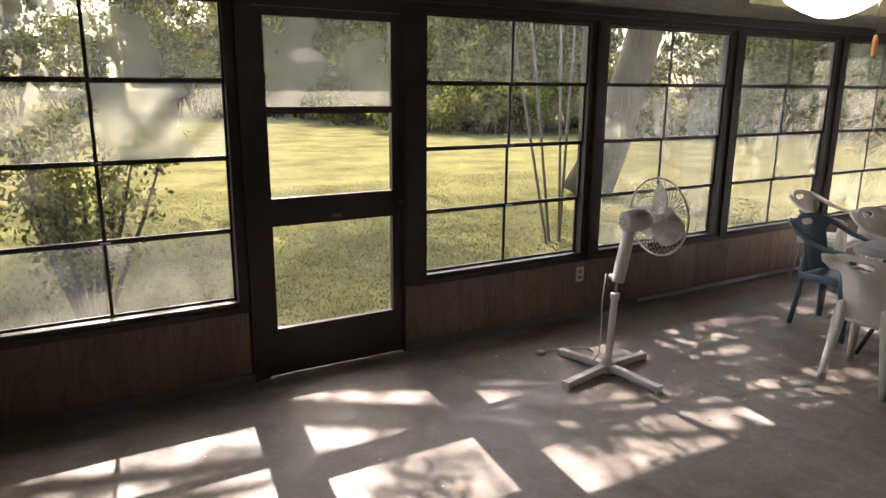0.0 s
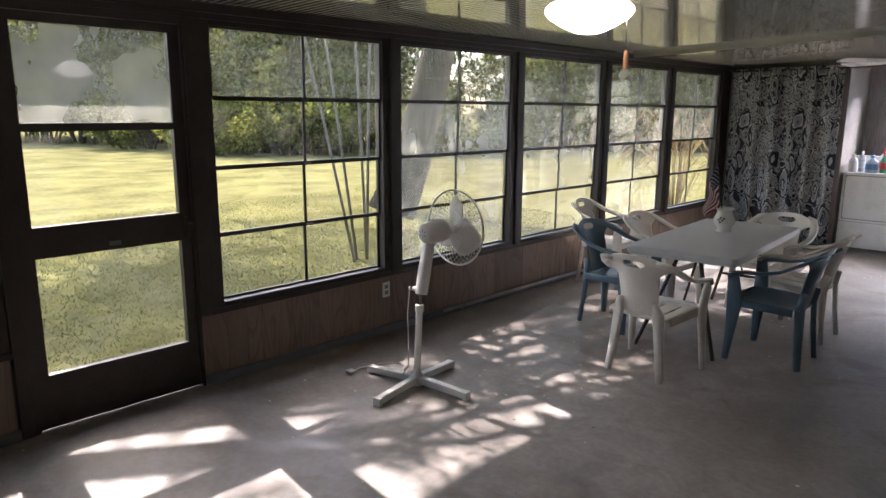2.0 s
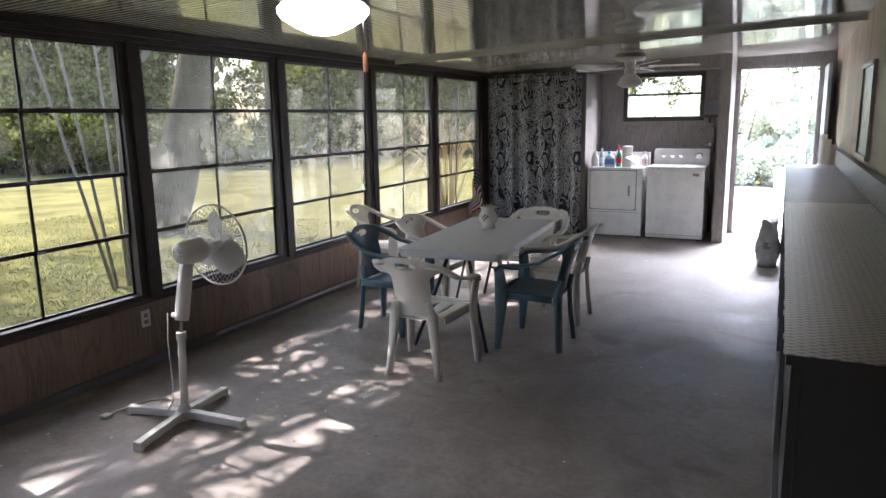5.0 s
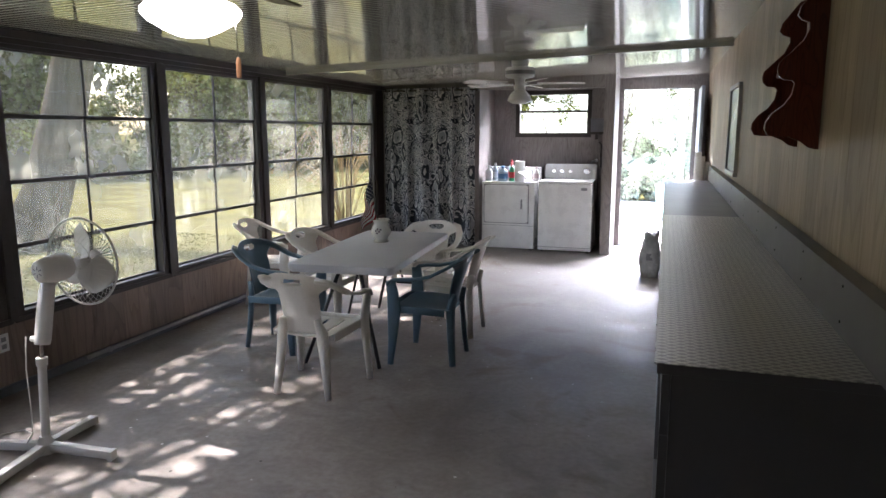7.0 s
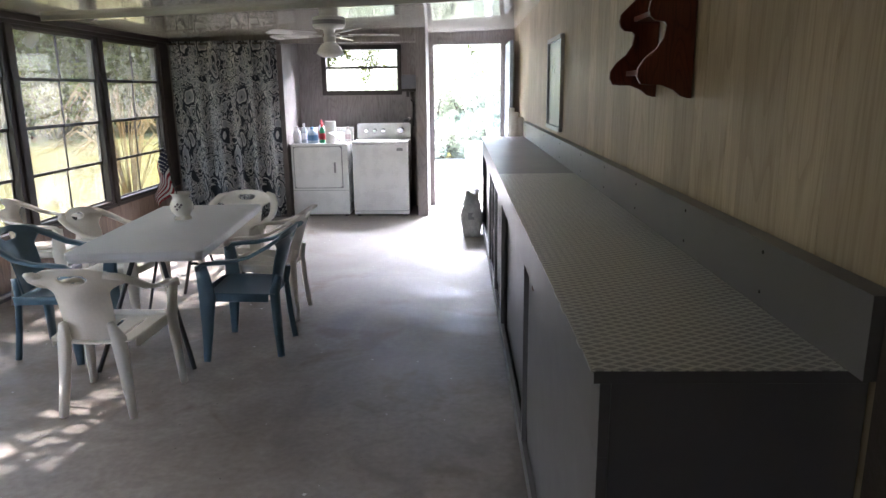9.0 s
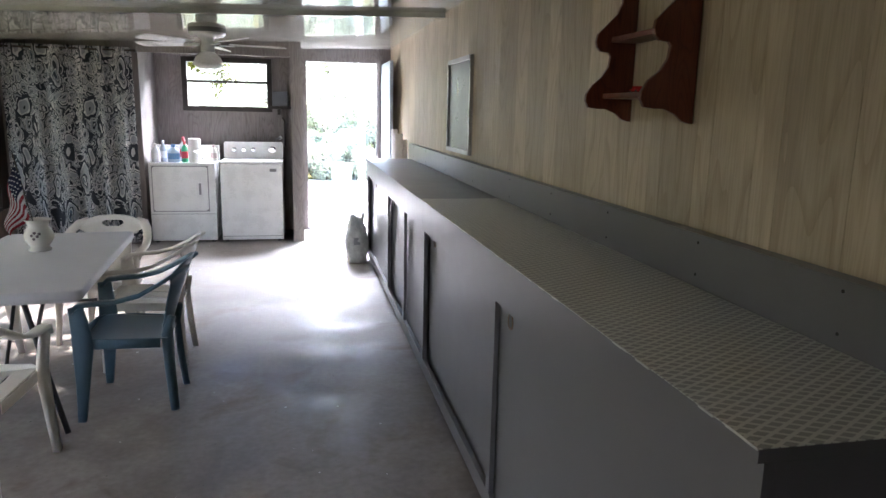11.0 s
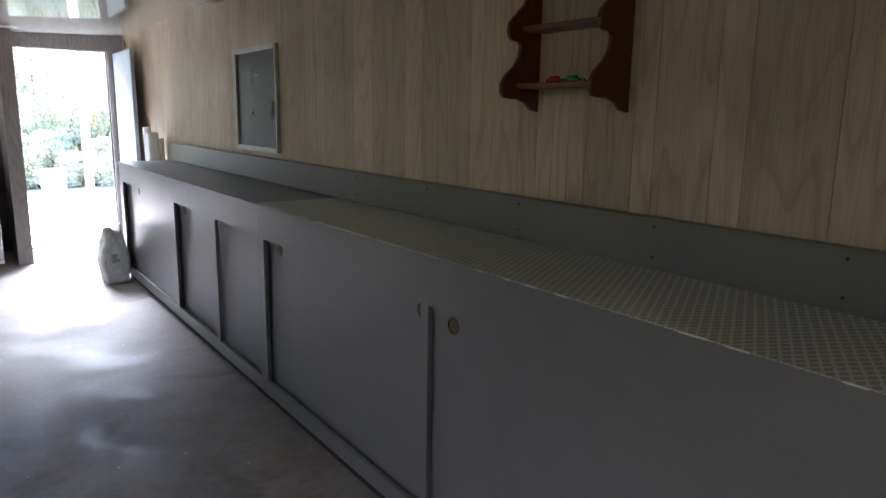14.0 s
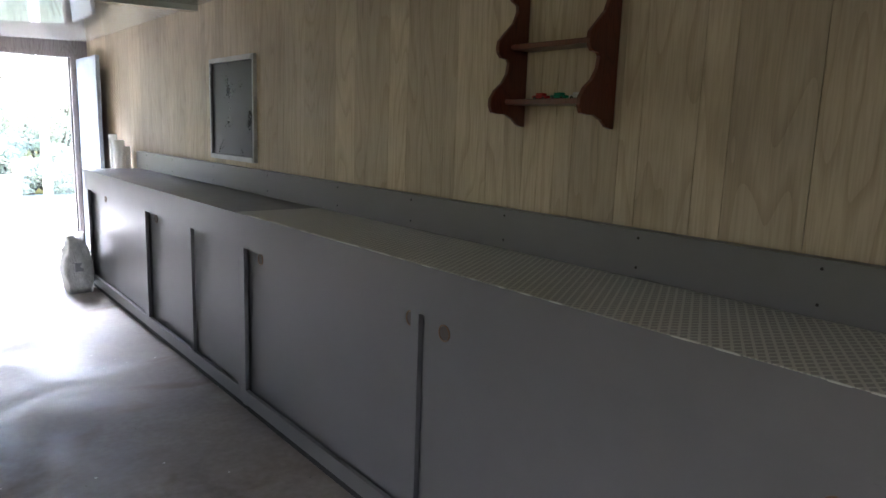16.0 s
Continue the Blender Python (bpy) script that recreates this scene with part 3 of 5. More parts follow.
def leaves(centres, radii, count, size, seed, squash=0.75, hang=0.0, twigs=0):
    """Many small leaves scattered in uneven clumps, as one mesh."""
    rng = np.random.default_rng(seed)
    c = np.asarray(centres, float)
    r = np.asarray(radii, float)
    if twigs:
        k = rng.integers(0, len(c), twigs)
        d = rng.normal(size=(twigs, 3))
        d /= np.linalg.norm(d, axis=1)[:, None]
        c = c[k] + d * (r[k] * rng.random(twigs) ** 0.4)[:, None] * (1, 1, squash)
        r = 0.08 + 0.15 * rng.random(twigs)
    k = rng.integers(0, len(c), count)
    r = r[k]
    d = rng.normal(size=(count, 3))
    d /= np.linalg.norm(d, axis=1)[:, None]
    p = c[k] + d * (r * rng.random(count) ** 0.45)[:, None] * (1, 1, squash)
    a = rng.normal(size=(count, 3))
    a[:, 2] -= hang
    a /= np.linalg.norm(a, axis=1)[:, None]
    b = np.cross(a, rng.normal(size=(count, 3)))
    b /= np.linalg.norm(b, axis=1)[:, None]
    s = (size * (0.6 + 0.8 * rng.random(count)))[:, None]
    v = np.stack([p, p + a * s * 0.5 + b * s * 0.28, p + a * s, p + a * s * 0.5 - b * s * 0.28], 1).reshape(-1, 3)
    me = bpy.data.meshes.new("leaves")
    f = np.arange(count * 4).reshape(-1, 4)
    me.from_pydata(v.tolist(), [], f.tolist())
    return me


def tree(name, label, x, y, h, lean, girth, crown, count, leafsize, seed, material="leaf", category="tree", limbs=7, moss=0, squash=0.75, low=0.35, twigs=0, boughs=False):
    """A tapered, bent trunk with limbs and a ragged crown of many leaves."""
    rng = random.Random(seed)
    t = thing(name, label, category, pose(x, y, -0.22))
    pts = [Vector((lean[0] * s ** 0.75 * h + 0.15 * girth * math.sin(5 * s + seed), lean[1] * s ** 0.75 * h, s * h)) for s in (0, 0.08, 0.2, 0.35, 0.5, 0.7, 0.85, 1.0)]
    part("trunk", tube(pts, [girth * r for r in (1.35, 1.08, 0.95, 0.85, 0.72, 0.5, 0.36, 0.2)], 12), M["bark"], t, smooth=True)
    cs, rs = [], []
    for i in range(limbs):
        s = low + (0.95 - low) * i / limbs
        p = pts[2].lerp(pts[-1], (s - 0.2) / 0.8)
        ang = rng.random() * math.tau
        ln = crown * (0.6 + 0.6 * rng.random())
        q = p + Vector((math.cos(ang) * ln, math.sin(ang) * ln, ln * (0.15 + 0.5 * rng.random())))
        mid = p.lerp(q, 0.5) + Vector((0, 0, 0.12 * ln))
        part("limb", tube([p, mid, q], [girth * 0.28, girth * 0.10, girth * 0.03], 7), M["bark"], t, smooth=True)
        for u in (0.45, 0.75, 1.0, 1.15):
            cs.append(p.lerp(q, u) + Vector([rng.uniform(-0.3, 0.3) * crown for _ in range(3)]))
            rs.append(crown * rng.uniform(0.22, 0.42))
    me = leaves(cs, rs, count, leafsize, seed, squash, twigs=twigs)
    if boughs:
        # unseen low boughs over the window side, added for dapple, thicker from the trunk
        bc, br = [], []
        for i in range(66):
            q = Vector((rng.uniform(-3.5, -1.3), 2.4 + 8.8 * rng.random() ** 0.6, rng.uniform(3.6, 4.6))) - Vector((x, y, -0.22))
            bc.append(q)
            br.append(rng.uniform(0.22, 0.5))
            if i % 6 == 0:
                p = pts[4]
                part("limb", tube([p, p.lerp(q, 0.5) + Vector((0, 0, 0.5)), q], [girth * 0.26, girth * 0.12, 0.012], 7), M["bark"], t, smooth=True)
        # unseen higher clumps without limbs, added only to shade the near lawn
        for i in range(44):
            bc.append(Vector((rng.uniform(-11.8, -8.0), rng.uniform(0.0, 9.5), rng.uniform(5.4, 7.2))) - Vector((x, y, -0.22)))
            br.append(rng.uniform(0.4, 0.9))
        low_leaves = leaves(bc, br, 23000, 0.062, seed + 5, 0.7)
        low_leaves.materials.append(M[material])
        new("dapple_leaves", low_leaves).parent = t
    me.materials.append(M[material])
    ob = new("crown", me)
    ob.parent = t
    if moss:
        me = leaves([c - Vector((0, 0, r * 0.9)) for c, r in zip(cs, rs)], [r * 0.8 for r in rs], moss, leafsize * 3.2, seed + 1, 1.0, hang=4.0)
        me.materials.append(M["moss"])
        ob = new("moss", me)
        ob.parent = t
        tagged(ob, "hanging grey moss", kind="stuff")
    return t


def bush(name, label, x, y, r, h, count, leafsize, seed, material="bushleaf", stems=9, wood="bark", category="bush", parent_z=-0.22):
    rng = random.Random(seed)
    t = thing(name, label, category, pose(x, y, parent_z))
    cs, rs = [], []
    for i in range(stems):
        ang, rad = rng.random() * math.tau, r * (0.25 + 0.7 * rng.random())
        q = Vector((math.cos(ang) * rad, math.sin(ang) * rad, h * (0.6 + 0.4 * rng.random())))
        p = q * 0.15
        p.z = 0
        mid = p.lerp(q, 0.55) + Vector((rng.uniform(-0.1, 0.1), rng.uniform(-0.1, 0.1), 0)) * r
        part("stem", tube([p, mid, q], [0.012 + 0.008 * h, 0.008 + 0.005 * h, 0.004], 5), M[wood], t, smooth=True)
        for u in (0.4, 0.65, 0.85, 1.0):
            cs.append(p.lerp(q, u))
            rs.append(r * rng.uniform(0.16, 0.34))
    me = leaves(cs, rs, count, leafsize, seed)
    me.materials.append(M[material])
    ob = new("crown", me)
    ob.parent = t
    return t


# the big leaning oak beyond the third window, and two unseen oaks added for shade
tree("oak_tree", "large leaning oak hung with grey moss, on the lawn", -5.6, 9.7, 11, (0.10, 0.22), 0.34, 6.2, 26000, 0.085, 3, moss=900, limbs=18, low=0.58, twigs=280)
tree("oak_tree", "out-of-view oak with hanging grey moss, added for its shade", -8.0, -2.6, 11, (0.12, 0.47), 0.28, 6.0, 62000, 0.07, 8, moss=40, limbs=34, low=0.5, twigs=1150, boughs=True)
tree("oak_tree", "out-of-view oak with hanging grey moss, added for its shade", -14.0, -5.0, 12, (0.05, 0.7), 0.36, 5.4, 24000, 0.13, 15, moss=800, low=0.5)
EDGE = [(-46, -18), (-41, 6), (-34, 15), (-22, 15.5), (-18.5, 20), (-15, 26), (-10, 31), (-3, 36), (6, 40)]


def edge_point(s):
    f = s * (len(EDGE) - 1)
    i = min(int(f), len(EDGE) - 2)
    return Vector(EDGE[i]).lerp(Vector(EDGE[i + 1]), f - i)


rng = random.Random(4)
for i in range(22):
    p = edge_point(i / 21)
    out = Vector((-0.9, 0.4)) if i < 13 else Vector((-0.4, 0.9))
    p = p + out * rng.uniform(13, 19)
    tree("wood_tree", "tree with hanging grey moss at the wood's edge", p.x, p.y, 9 + 3 * rng.random(), (rng.uniform(-0.1, 0.1), rng.uniform(-0.1, 0.1)), 0.22, 4.6, 13000, 0.26, 30 + i, moss=700, limbs=12)
for i in range(84):
    p = edge_point(i / 83)
    back = rng.random() * 4.0
    bush("shrub", "wild green shrub at the wood's edge", p.x - back, p.y + 0.6 * back + rng.uniform(-0.8, 0.8), 1.3 + 1.0 * rng.random(), 1.1 + 0.6 * back + 1.8 * rng.random() ** 2, 2000, 0.15 + 0.1 * rng.random(), 60 + i,
         "bushleaf" if rng.random() < 0.6 else "leaf", 7)

for i in range(40):
    p = edge_point(i / 39)
    out = Vector((-0.9, 0.4)) if i < 23 else Vector((-0.4, 0.9))
    p = p + out * rng.uniform(4.5, 9.0)
    bush("thicket", "tall dark thicket behind the shrubs at the wood's edge", p.x, p.y, 2.4 + rng.random(), 5.0 + 3.5 * rng.random(), 3600, 0.30, 400 + i, "leaf", 9)

# shrubs close to the windows
bush("garden_shrub", "leafy green shrub with bare lower stems, by the windows", -2.3, 1.5, 0.75, 1.75, 5200, 0.055, 201, stems=14)
bush("garden_shrub", "leafy green shrub with bare lower stems, by the windows", -2.6, 0.5, 0.8, 1.8, 5600, 0.055, 202, stems=14)
bush("garden_shrub", "tall large-leaved shrub overhanging the windows", -2.4, 0.1, 1.0, 3.3, 2600, 0.11, 203, stems=9)
M["palebark"] = mat("pale_smooth_bark", (0.17, 0.15, 0.115), 0.8, var=0.35, scale=8)
st = thing("young_tree", "clump of thin bare pale stems on the lawn", "tree", pose(-2.9, 6.75, -0.22))
for k, (dx, dy, ex, ey, h) in enumerate(((0, 0, -0.3, -0.40, 4.2), (0.05, 0.12, -0.1, -0.12, 4.5), (-0.05, 0.2, 0.1, 0.1, 4.6), (0.08, -0.1, -0.3, -0.75, 4.0))):
    part("stem", tube([(dx, dy, 0), (dx + ex * 0.3, dy + ey * 0.35, h * 0.35), (dx + ex, dy + ey, h)], [0.021, 0.017, 0.008], 8), M["palebark"], st, smooth=True)
me = leaves([(-0.5, -0.9, 4.2), (-0.3, -0.3, 4.5), (-0.2, 0.1, 4.6), (-0.5, -1.5, 4.0)], [0.7] * 4, 1200, 0.11, 77)
me.materials.append(M["bushleaf"])
new("crown", me).parent = st
M["straw"] = leaf_mat("dry_plume_grass", (0.30, 0.24, 0.12), 0.4)
pg = thing("plume_grass", "tall dry plume grass clump beyond the windows", "grass", pose(-2.0, 13.6, -0.22))
rg = random.Random(9)
for k in range(70):
    a, ln, h = rg.random() * math.tau, 0.5 + 0.9 * rg.random(), 1.0 + 1.1 * rg.random()
    d = Vector((math.cos(a), math.sin(a), 0))
    part("blade", tube([d * 0.08, d * ln * 0.35 + Vector((0, 0, h * 0.75)), d * ln * 0.75 + Vector((0, 0, h)), d * ln * 1.1 + Vector((0, 0, h * 0.8))], [0.012, 0.012, 0.02, 0.004], 4, flat=0.3), M["straw"], pg)

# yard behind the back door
# near-white leaf colour: the yard's glare is painted into green bushes
M["yardleaf"] = leaf_mat("leaf_with_painted_glare", (0.66, 0.70, 0.58), 0.4, 0.55)
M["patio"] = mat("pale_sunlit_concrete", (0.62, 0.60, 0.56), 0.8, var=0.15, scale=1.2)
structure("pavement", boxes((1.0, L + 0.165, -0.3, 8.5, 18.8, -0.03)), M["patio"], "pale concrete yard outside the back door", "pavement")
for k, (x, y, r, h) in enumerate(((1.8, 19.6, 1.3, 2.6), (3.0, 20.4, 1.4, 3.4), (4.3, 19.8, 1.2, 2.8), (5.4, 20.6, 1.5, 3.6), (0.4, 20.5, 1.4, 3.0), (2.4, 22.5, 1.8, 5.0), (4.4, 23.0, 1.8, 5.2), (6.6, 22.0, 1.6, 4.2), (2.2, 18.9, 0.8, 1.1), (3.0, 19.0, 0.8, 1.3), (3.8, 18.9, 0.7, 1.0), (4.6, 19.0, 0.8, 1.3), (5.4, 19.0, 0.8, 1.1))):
    bush("yard_bush", "green bush beyond the yard, sun glare put into its leaf colour", x, y, r, h, 11000, 0.075, 300 + k, "yardleaf", wood="palebark")
po = thing("porch_post", "white painted post outside the back door", "post", pose(4.08, 12.9, -0.03))
part("shaft", boxes((-0.045, -0.045, 0.0, 0.045, 0.045, 2.6), bevel=0.006), M["white"], po)
part("base", boxes((-0.06, -0.06, 0.0, 0.06, 0.06, 0.08), bevel=0.006), M["white"], po)
bn = thing("plastic_bin", "pale teal plastic bin in the yard", "bin", pose(3.9, 15.1, -0.03))
M["teal"] = mat("pale_teal_plastic", (0.25, 0.42, 0.42), 0.4)
part("body", lathe([(0, 0), (0.15, 0), (0.19, 0.62), (0.205, 0.63), (0.205, 0.66), (0.18, 0.66), (0.14, 0.02), (0, 0.02)], 20), M["teal"], bn, smooth=True)

# grass blades on the near lawn
rng2 = np.random.default_rng(21)
count = 110000
gx, gy = -0.3 - 9.0 * rng2.random(count) ** 2.0, -1.0 + 13.0 * rng2.random(count)
h_ = 0.012 + 0.025 * rng2.random(count)
a_ = rng2.random(count) * 6.283
w_ = 0.0045
p_ = np.stack([gx, gy, np.full(count, -0.2)], 1)
s_ = np.stack([np.cos(a_) * w_, np.sin(a_) * w_, np.zeros(count)], 1)
t_ = np.stack([rng2.normal(size=count) * 0.02, rng2.normal(size=count) * 0.02, h_], 1)
me = bpy.data.meshes.new("lawn_grass")
me.from_pydata(np.stack([p_ - s_, p_ + s_, p_ + t_], 1).reshape(-1, 3).tolist(), [], np.arange(count * 3).reshape(-1, 3).tolist())
M["blade"] = leaf_mat("lawn_blade", (0.125, 0.135, 0.04), 0.45, 0.4)
me.materials.append(M["blade"])
tagged(new("lawn_grass", me), "short yellow-green grass on the lawn", "grass", kind="stuff")


# ---- long counter along the house wall ----
M["hole"] = mat("brass_cup", (0.16, 0.10, 0.06), 0.4, metal=0.6, bump=0.05)
M["darkcup"] = mat("painted_cup_shade", (0.06, 0.05, 0.04), 0.5, bump=0)
# black small parts, and painted shade in and under the cabinets
M["near_black"] = mat("black_parts_and_shade", (0.02, 0.02, 0.02), 0.9, bump=0)


def lattice_mat(name):
    """A woven non-slip sheet: pale crossing threads on grey-green."""
    m = mat(name, (0.27, 0.27, 0.245), 0.33, var=0.2)
    nt = m.node_tree
    n, l = nt.nodes, nt.links
    b = n["Principled BSDF"]
    tc = n.new("ShaderNodeTexCoord")
    sp = n.new("ShaderNodeSeparateXYZ")
    l.new(tc.outputs["Object"], sp.inputs[0])

    def math_node(op, a, bb=None, c=None):
        k = n.new("ShaderNodeMath")
        k.operation = op
        for i, v in enumerate((a, bb, c)):
            if v is None:
                continue
            if isinstance(v, (int, float)):
                k.inputs[i].default_value = v
            else:
                l.new(v, k.inputs[i])
        return k.outputs[0]

    x, y = math_node("MULTIPLY", sp.outputs[0], 22.0), math_node("MULTIPLY", sp.outputs[1], 38.0)
    lines = []
    for op in ("ADD", "SUBTRACT"):
        f = math_node("FRACT", math_node(op, x, y))
        lines.append(math_node("LESS_THAN", math_node("ABSOLUTE", math_node("SUBTRACT", f, 0.5)), 0.15))
    on = math_node("MAXIMUM", lines[0], lines[1])
    mix = n.new("ShaderNodeMixRGB")
    mix.inputs[2].default_value = (0.53, 0.525, 0.47, 1)
    l.new(on, mix.inputs[0])
    old = b.inputs["Base Color"].links[0].from_socket
    l.new(old, mix.inputs[1])
    l.new(mix.outputs[0], b.inputs["Base Color"])
    bp = n.new("ShaderNodeBump")
    bp.inputs["Strength"].default_value, bp.inputs["Distance"].default_value = 0.5, 0.002
    l.new(on, bp.inputs["Height"])
    l.new(bp.outputs[0], b.inputs["Normal"])
    return m


M["lattice"] = lattice_mat("woven_shelf_liner")
M["resinpale"] = mat("frayed_thread", (0.5, 0.5, 0.46), 0.7)
M["paper"] = mat("soft_white_paper", (0.78, 0.78, 0.77), 0.9, var=0.05, fine=200)


def front_x(y):
    return 3.866


def top_z(y):
    return 1.086 if y < 6.3 else 1.081


def skew_box(y0, y1, za, zb, xa, xb, to_wall=False, follow=False):
    """A box along the counter, which follows its front, its wall and its fall. xa, xb from the front, or from the wall."""
    bm = bmesh.new()
    add_box(bm, 0, 0, 0, 1, 1, 1)
    for v in bm.verts:
        yy = y1 if v.co.y > 0.5 else y0
        ref = wall_x(yy) if to_wall else front_x(yy)
        dz = top_z(yy) - 1.086 if follow else 0
        far = xb if v.co.x > 0.5 else xa
        xx = ref + far if far < 9 else wall_x(yy) - 0.004
        v.co = Vector((xx, yy, (zb if v.co.z > 0.5 else za) + dz))
    return bm


def counter_unit(name, label, y0, y1, stiles, doors, holes):
    c = thing(name, label, "cabinet", group="cabinets along the house wall")
    part("countertop", skew_box(y0, y1, 1.062, 1.086, -0.012, 9, follow=True), M["counter"], c)
    part("apron", skew_box(y0, y1, 0.911, 1.061, 0.0, 0.02, follow=True), M["counter"], c)
    part("end_panel", skew_box(y0 + 0.001, y0 + 0.02, 0.03, 1.061, 0.021, 9, follow=False), M["counter"], c)
    part("end_panel", skew_box(y1 - 0.02, y1 - 0.001, 0.03, 1.03, 0.021, 9), M["counter"], c)
    part("bottom_rail", skew_box(y0, y1, 0.06, 0.135, 0.0, 0.02), M["counter"], c)
    # near-black plinth and inner sheet: shade of toe gap and inside as colour
    part("plinth", skew_box(y0 + 0.01, y1 - 0.01, 0.0, 0.054, 0.03, 0.05), M["near_black"], c)
    part("back", skew_box(y0 + 0.02, y1 - 0.02, 0.06, 1.03, 0.2, 0.21), M["near_black"], c)
    for a, b in stiles:
        part("stile", skew_box(a, b, 0.136, 0.910, 0.0, 0.02), M["counter"], c)
    for i, (a, b, depth) in enumerate(doors):
        d = part("sliding_door", skew_box(a, b, 0.10, 0.96, depth, depth + 0.012), M["counter"], c)
        for hy, k in holes:
            if k == i:
                part("finger_cup", lathe([(0.03, 0.0), (0.03, 0.003), (0.026, 0.004), (0.024, -0.002)], 20, pose(front_x(hy) + depth, hy, 0.862 if hy > 3.6 else 0.815, 0, -90, 0)), M["hole"], d, "round brass finger cup")
                # flat dark disc: the shade inside the cup, painted
                part("cup_shade_disc", lathe([(0.0245, 0.0012), (0.0, 0.0012)], 16, pose(front_x(hy) + depth, hy, 0.862 if hy > 3.6 else 0.815, 0, -90, 0)), M["darkcup"], d)
    return c


counter_unit("long_cabinet", "grey painted plywood cabinet with sliding doors", 3.262, 6.30, [(3.262, 3.325), (4.742, 4.787), (6.235, 6.299)],
             [(3.30, 4.775, 0.026), (4.75, 6.27, 0.042)], [(3.385, 0), (4.63, 0), (4.84, 1), (6.12, 1)])
counter_unit("long_cabinet", "grey painted plywood cabinet with several sliding doors by the back door", 6.301, 9.77,
             [(6.301, 6.33), (7.015, 7.075), (7.935, 8.005), (9.66, 9.769)], [(6.31, 7.05, 0.03), (7.03, 7.98, 0.042), (7.96, 8.95, 0.026), (8.75, 9.72, 0.042)], [(9.2, 3), (7.82, 1)])
li = thing("shelf_liner", "woven grey-green non-slip liner with pale lattice, on the cabinet", "shelf liner", pose(0, 0, 0))
part("sheet", skew_box(3.258, 6.27, 1.0875, 1.0895, -0.016, 9), M["lattice"], li)
rl = random.Random(3)
bm = bmesh.new()
y = 3.258
while y < 6.26:
    st_ = min(0.02 + 0.05 * rl.random(), 6.27 - y)
    w_ = 0.002 + 0.004 * rl.random()
    if rl.random() < 0.5:
        add_box(bm, front_x(y) - 0.016 - w_ * 0.6, y, 1.0865, front_x(y) - 0.0155, y + st_, 1.0900 + 0.001 * rl.random())
    y += st_
tagged(part("frayed_edge", bm, M["resinpale"], li, "pale frayed edge of the liner"), kind="stuff")
bs = structure("trim_backsplash", skew_box(3.205, 9.72, 1.0905, 1.246, -0.052, -0.004, to_wall=True), M["counter"], "grey painted upstand board along the house wall", "trim")
for y in (3.633, 4.187, 4.795, 5.4, 6.05, 6.9, 7.8, 8.7, 9.4):
    for z in (1.126, 1.221):
        part("screw", lathe([(0.0, 0.0015), (0.004, 0.001), (0.0045, -0.001)], 8, pose(wall_x(y) - 0.053, y, z, 0, -90, 0)), M["near_black"], bs, "dark screw head")

# ---- scalloped shelf on the house wall ----
M["mahogany"] = grain_mat("dark_red_mahogany", (0.125, 0.03, 0.014), (0.065, 0.014, 0.007), 0.3, 0.1, 8.0)
PROFILE = [(0.012, 1.545), (0.035, 1.552), (0.06, 1.572), (0.10, 1.588), (0.135, 1.588), (0.165, 1.592), (0.178, 1.615), (0.176, 1.64), (0.155, 1.672), (0.12, 1.70), (0.098, 1.735), (0.092, 1.772),
           (0.10, 1.782), (0.13, 1.786), (0.145, 1.80), (0.15, 1.82), (0.145, 1.845), (0.11, 1.88), (0.075, 1.915), (0.058, 1.955), (0.06, 1.975), (0.085, 1.985), (0.098, 2.0), (0.09, 2.03), (0.06, 2.07), (0.03, 2.11), (0.0, 2.12), (0.0, 1.545)]
sh = thing("wall_shelf", "dark red wooden two-tier wall shelf with scalloped sides", "shelf", pose(wall_x(4.56) - 0.004, 4.566, 1.558))
for y in (4.355, 4.765):
    part("side_board", slab([(-d, z - 1.545) for d, z in PROFILE], 0.018, pose(0, y - 4.56 + (0.009 if y > 4.5 else 0.009), 0, 90, 0, 0), bevel=0.003), M["mahogany"], sh)
for z, d in ((1.632, 0.12), (1.825, 0.10)):
    part("shelf_board", boxes((-d, -0.204, z - 1.545 - 0.009, -0.002, 0.185, z - 1.545 + 0.009), bevel=0.003), M["mahogany"], sh)
TOYS = [("red", (0.45, 0.03, 0.03)), ("green", (0.02, 0.22, 0.12)), ("silver", (0.5, 0.5, 0.52))]
for k, (word, col) in enumerate(TOYS):
    toy = thing("toy_car", f"tiny {word} toy car standing on the wall shelf", "toy car", pose(wall_x(4.56) - 0.05, 4.64 - 0.085 * k, 1.6545), group="toy cars on the shelf")
    tm = mat(f"toy_{word}", col, 0.25, bump=0)
    part("body", boxes((-0.014, -0.033, 0.005, 0.014, 0.033, 0.015), (-0.012, -0.015, 0.0145, 0.012, 0.018, 0.024), bevel=0.004), tm, toy)
    for sx in (-0.012, 0.012):
        for sy in (-0.02, 0.02):
            part("wheel", lathe([(0, -0.003), (0.006, -0.003), (0.006, 0.003), (0, 0.003)], 10, pose(sx, sy, 0.006, 0, 90, 0)), M["near_black"], toy)

# ---- dark interior window in the house wall ----
pw = thing("window_8", "dark pane in a thin pale metal frame, in the panelled wall", "window", kind="structure")
M["alu"] = mat("dull_aluminium", (0.42, 0.42, 0.42), 0.35, metal=0.8, bump=0.03)
PY0, PY1, PZ0, PZ1 = 7.155, 7.91, 1.282, 1.973
xw = wall_x(7.5)
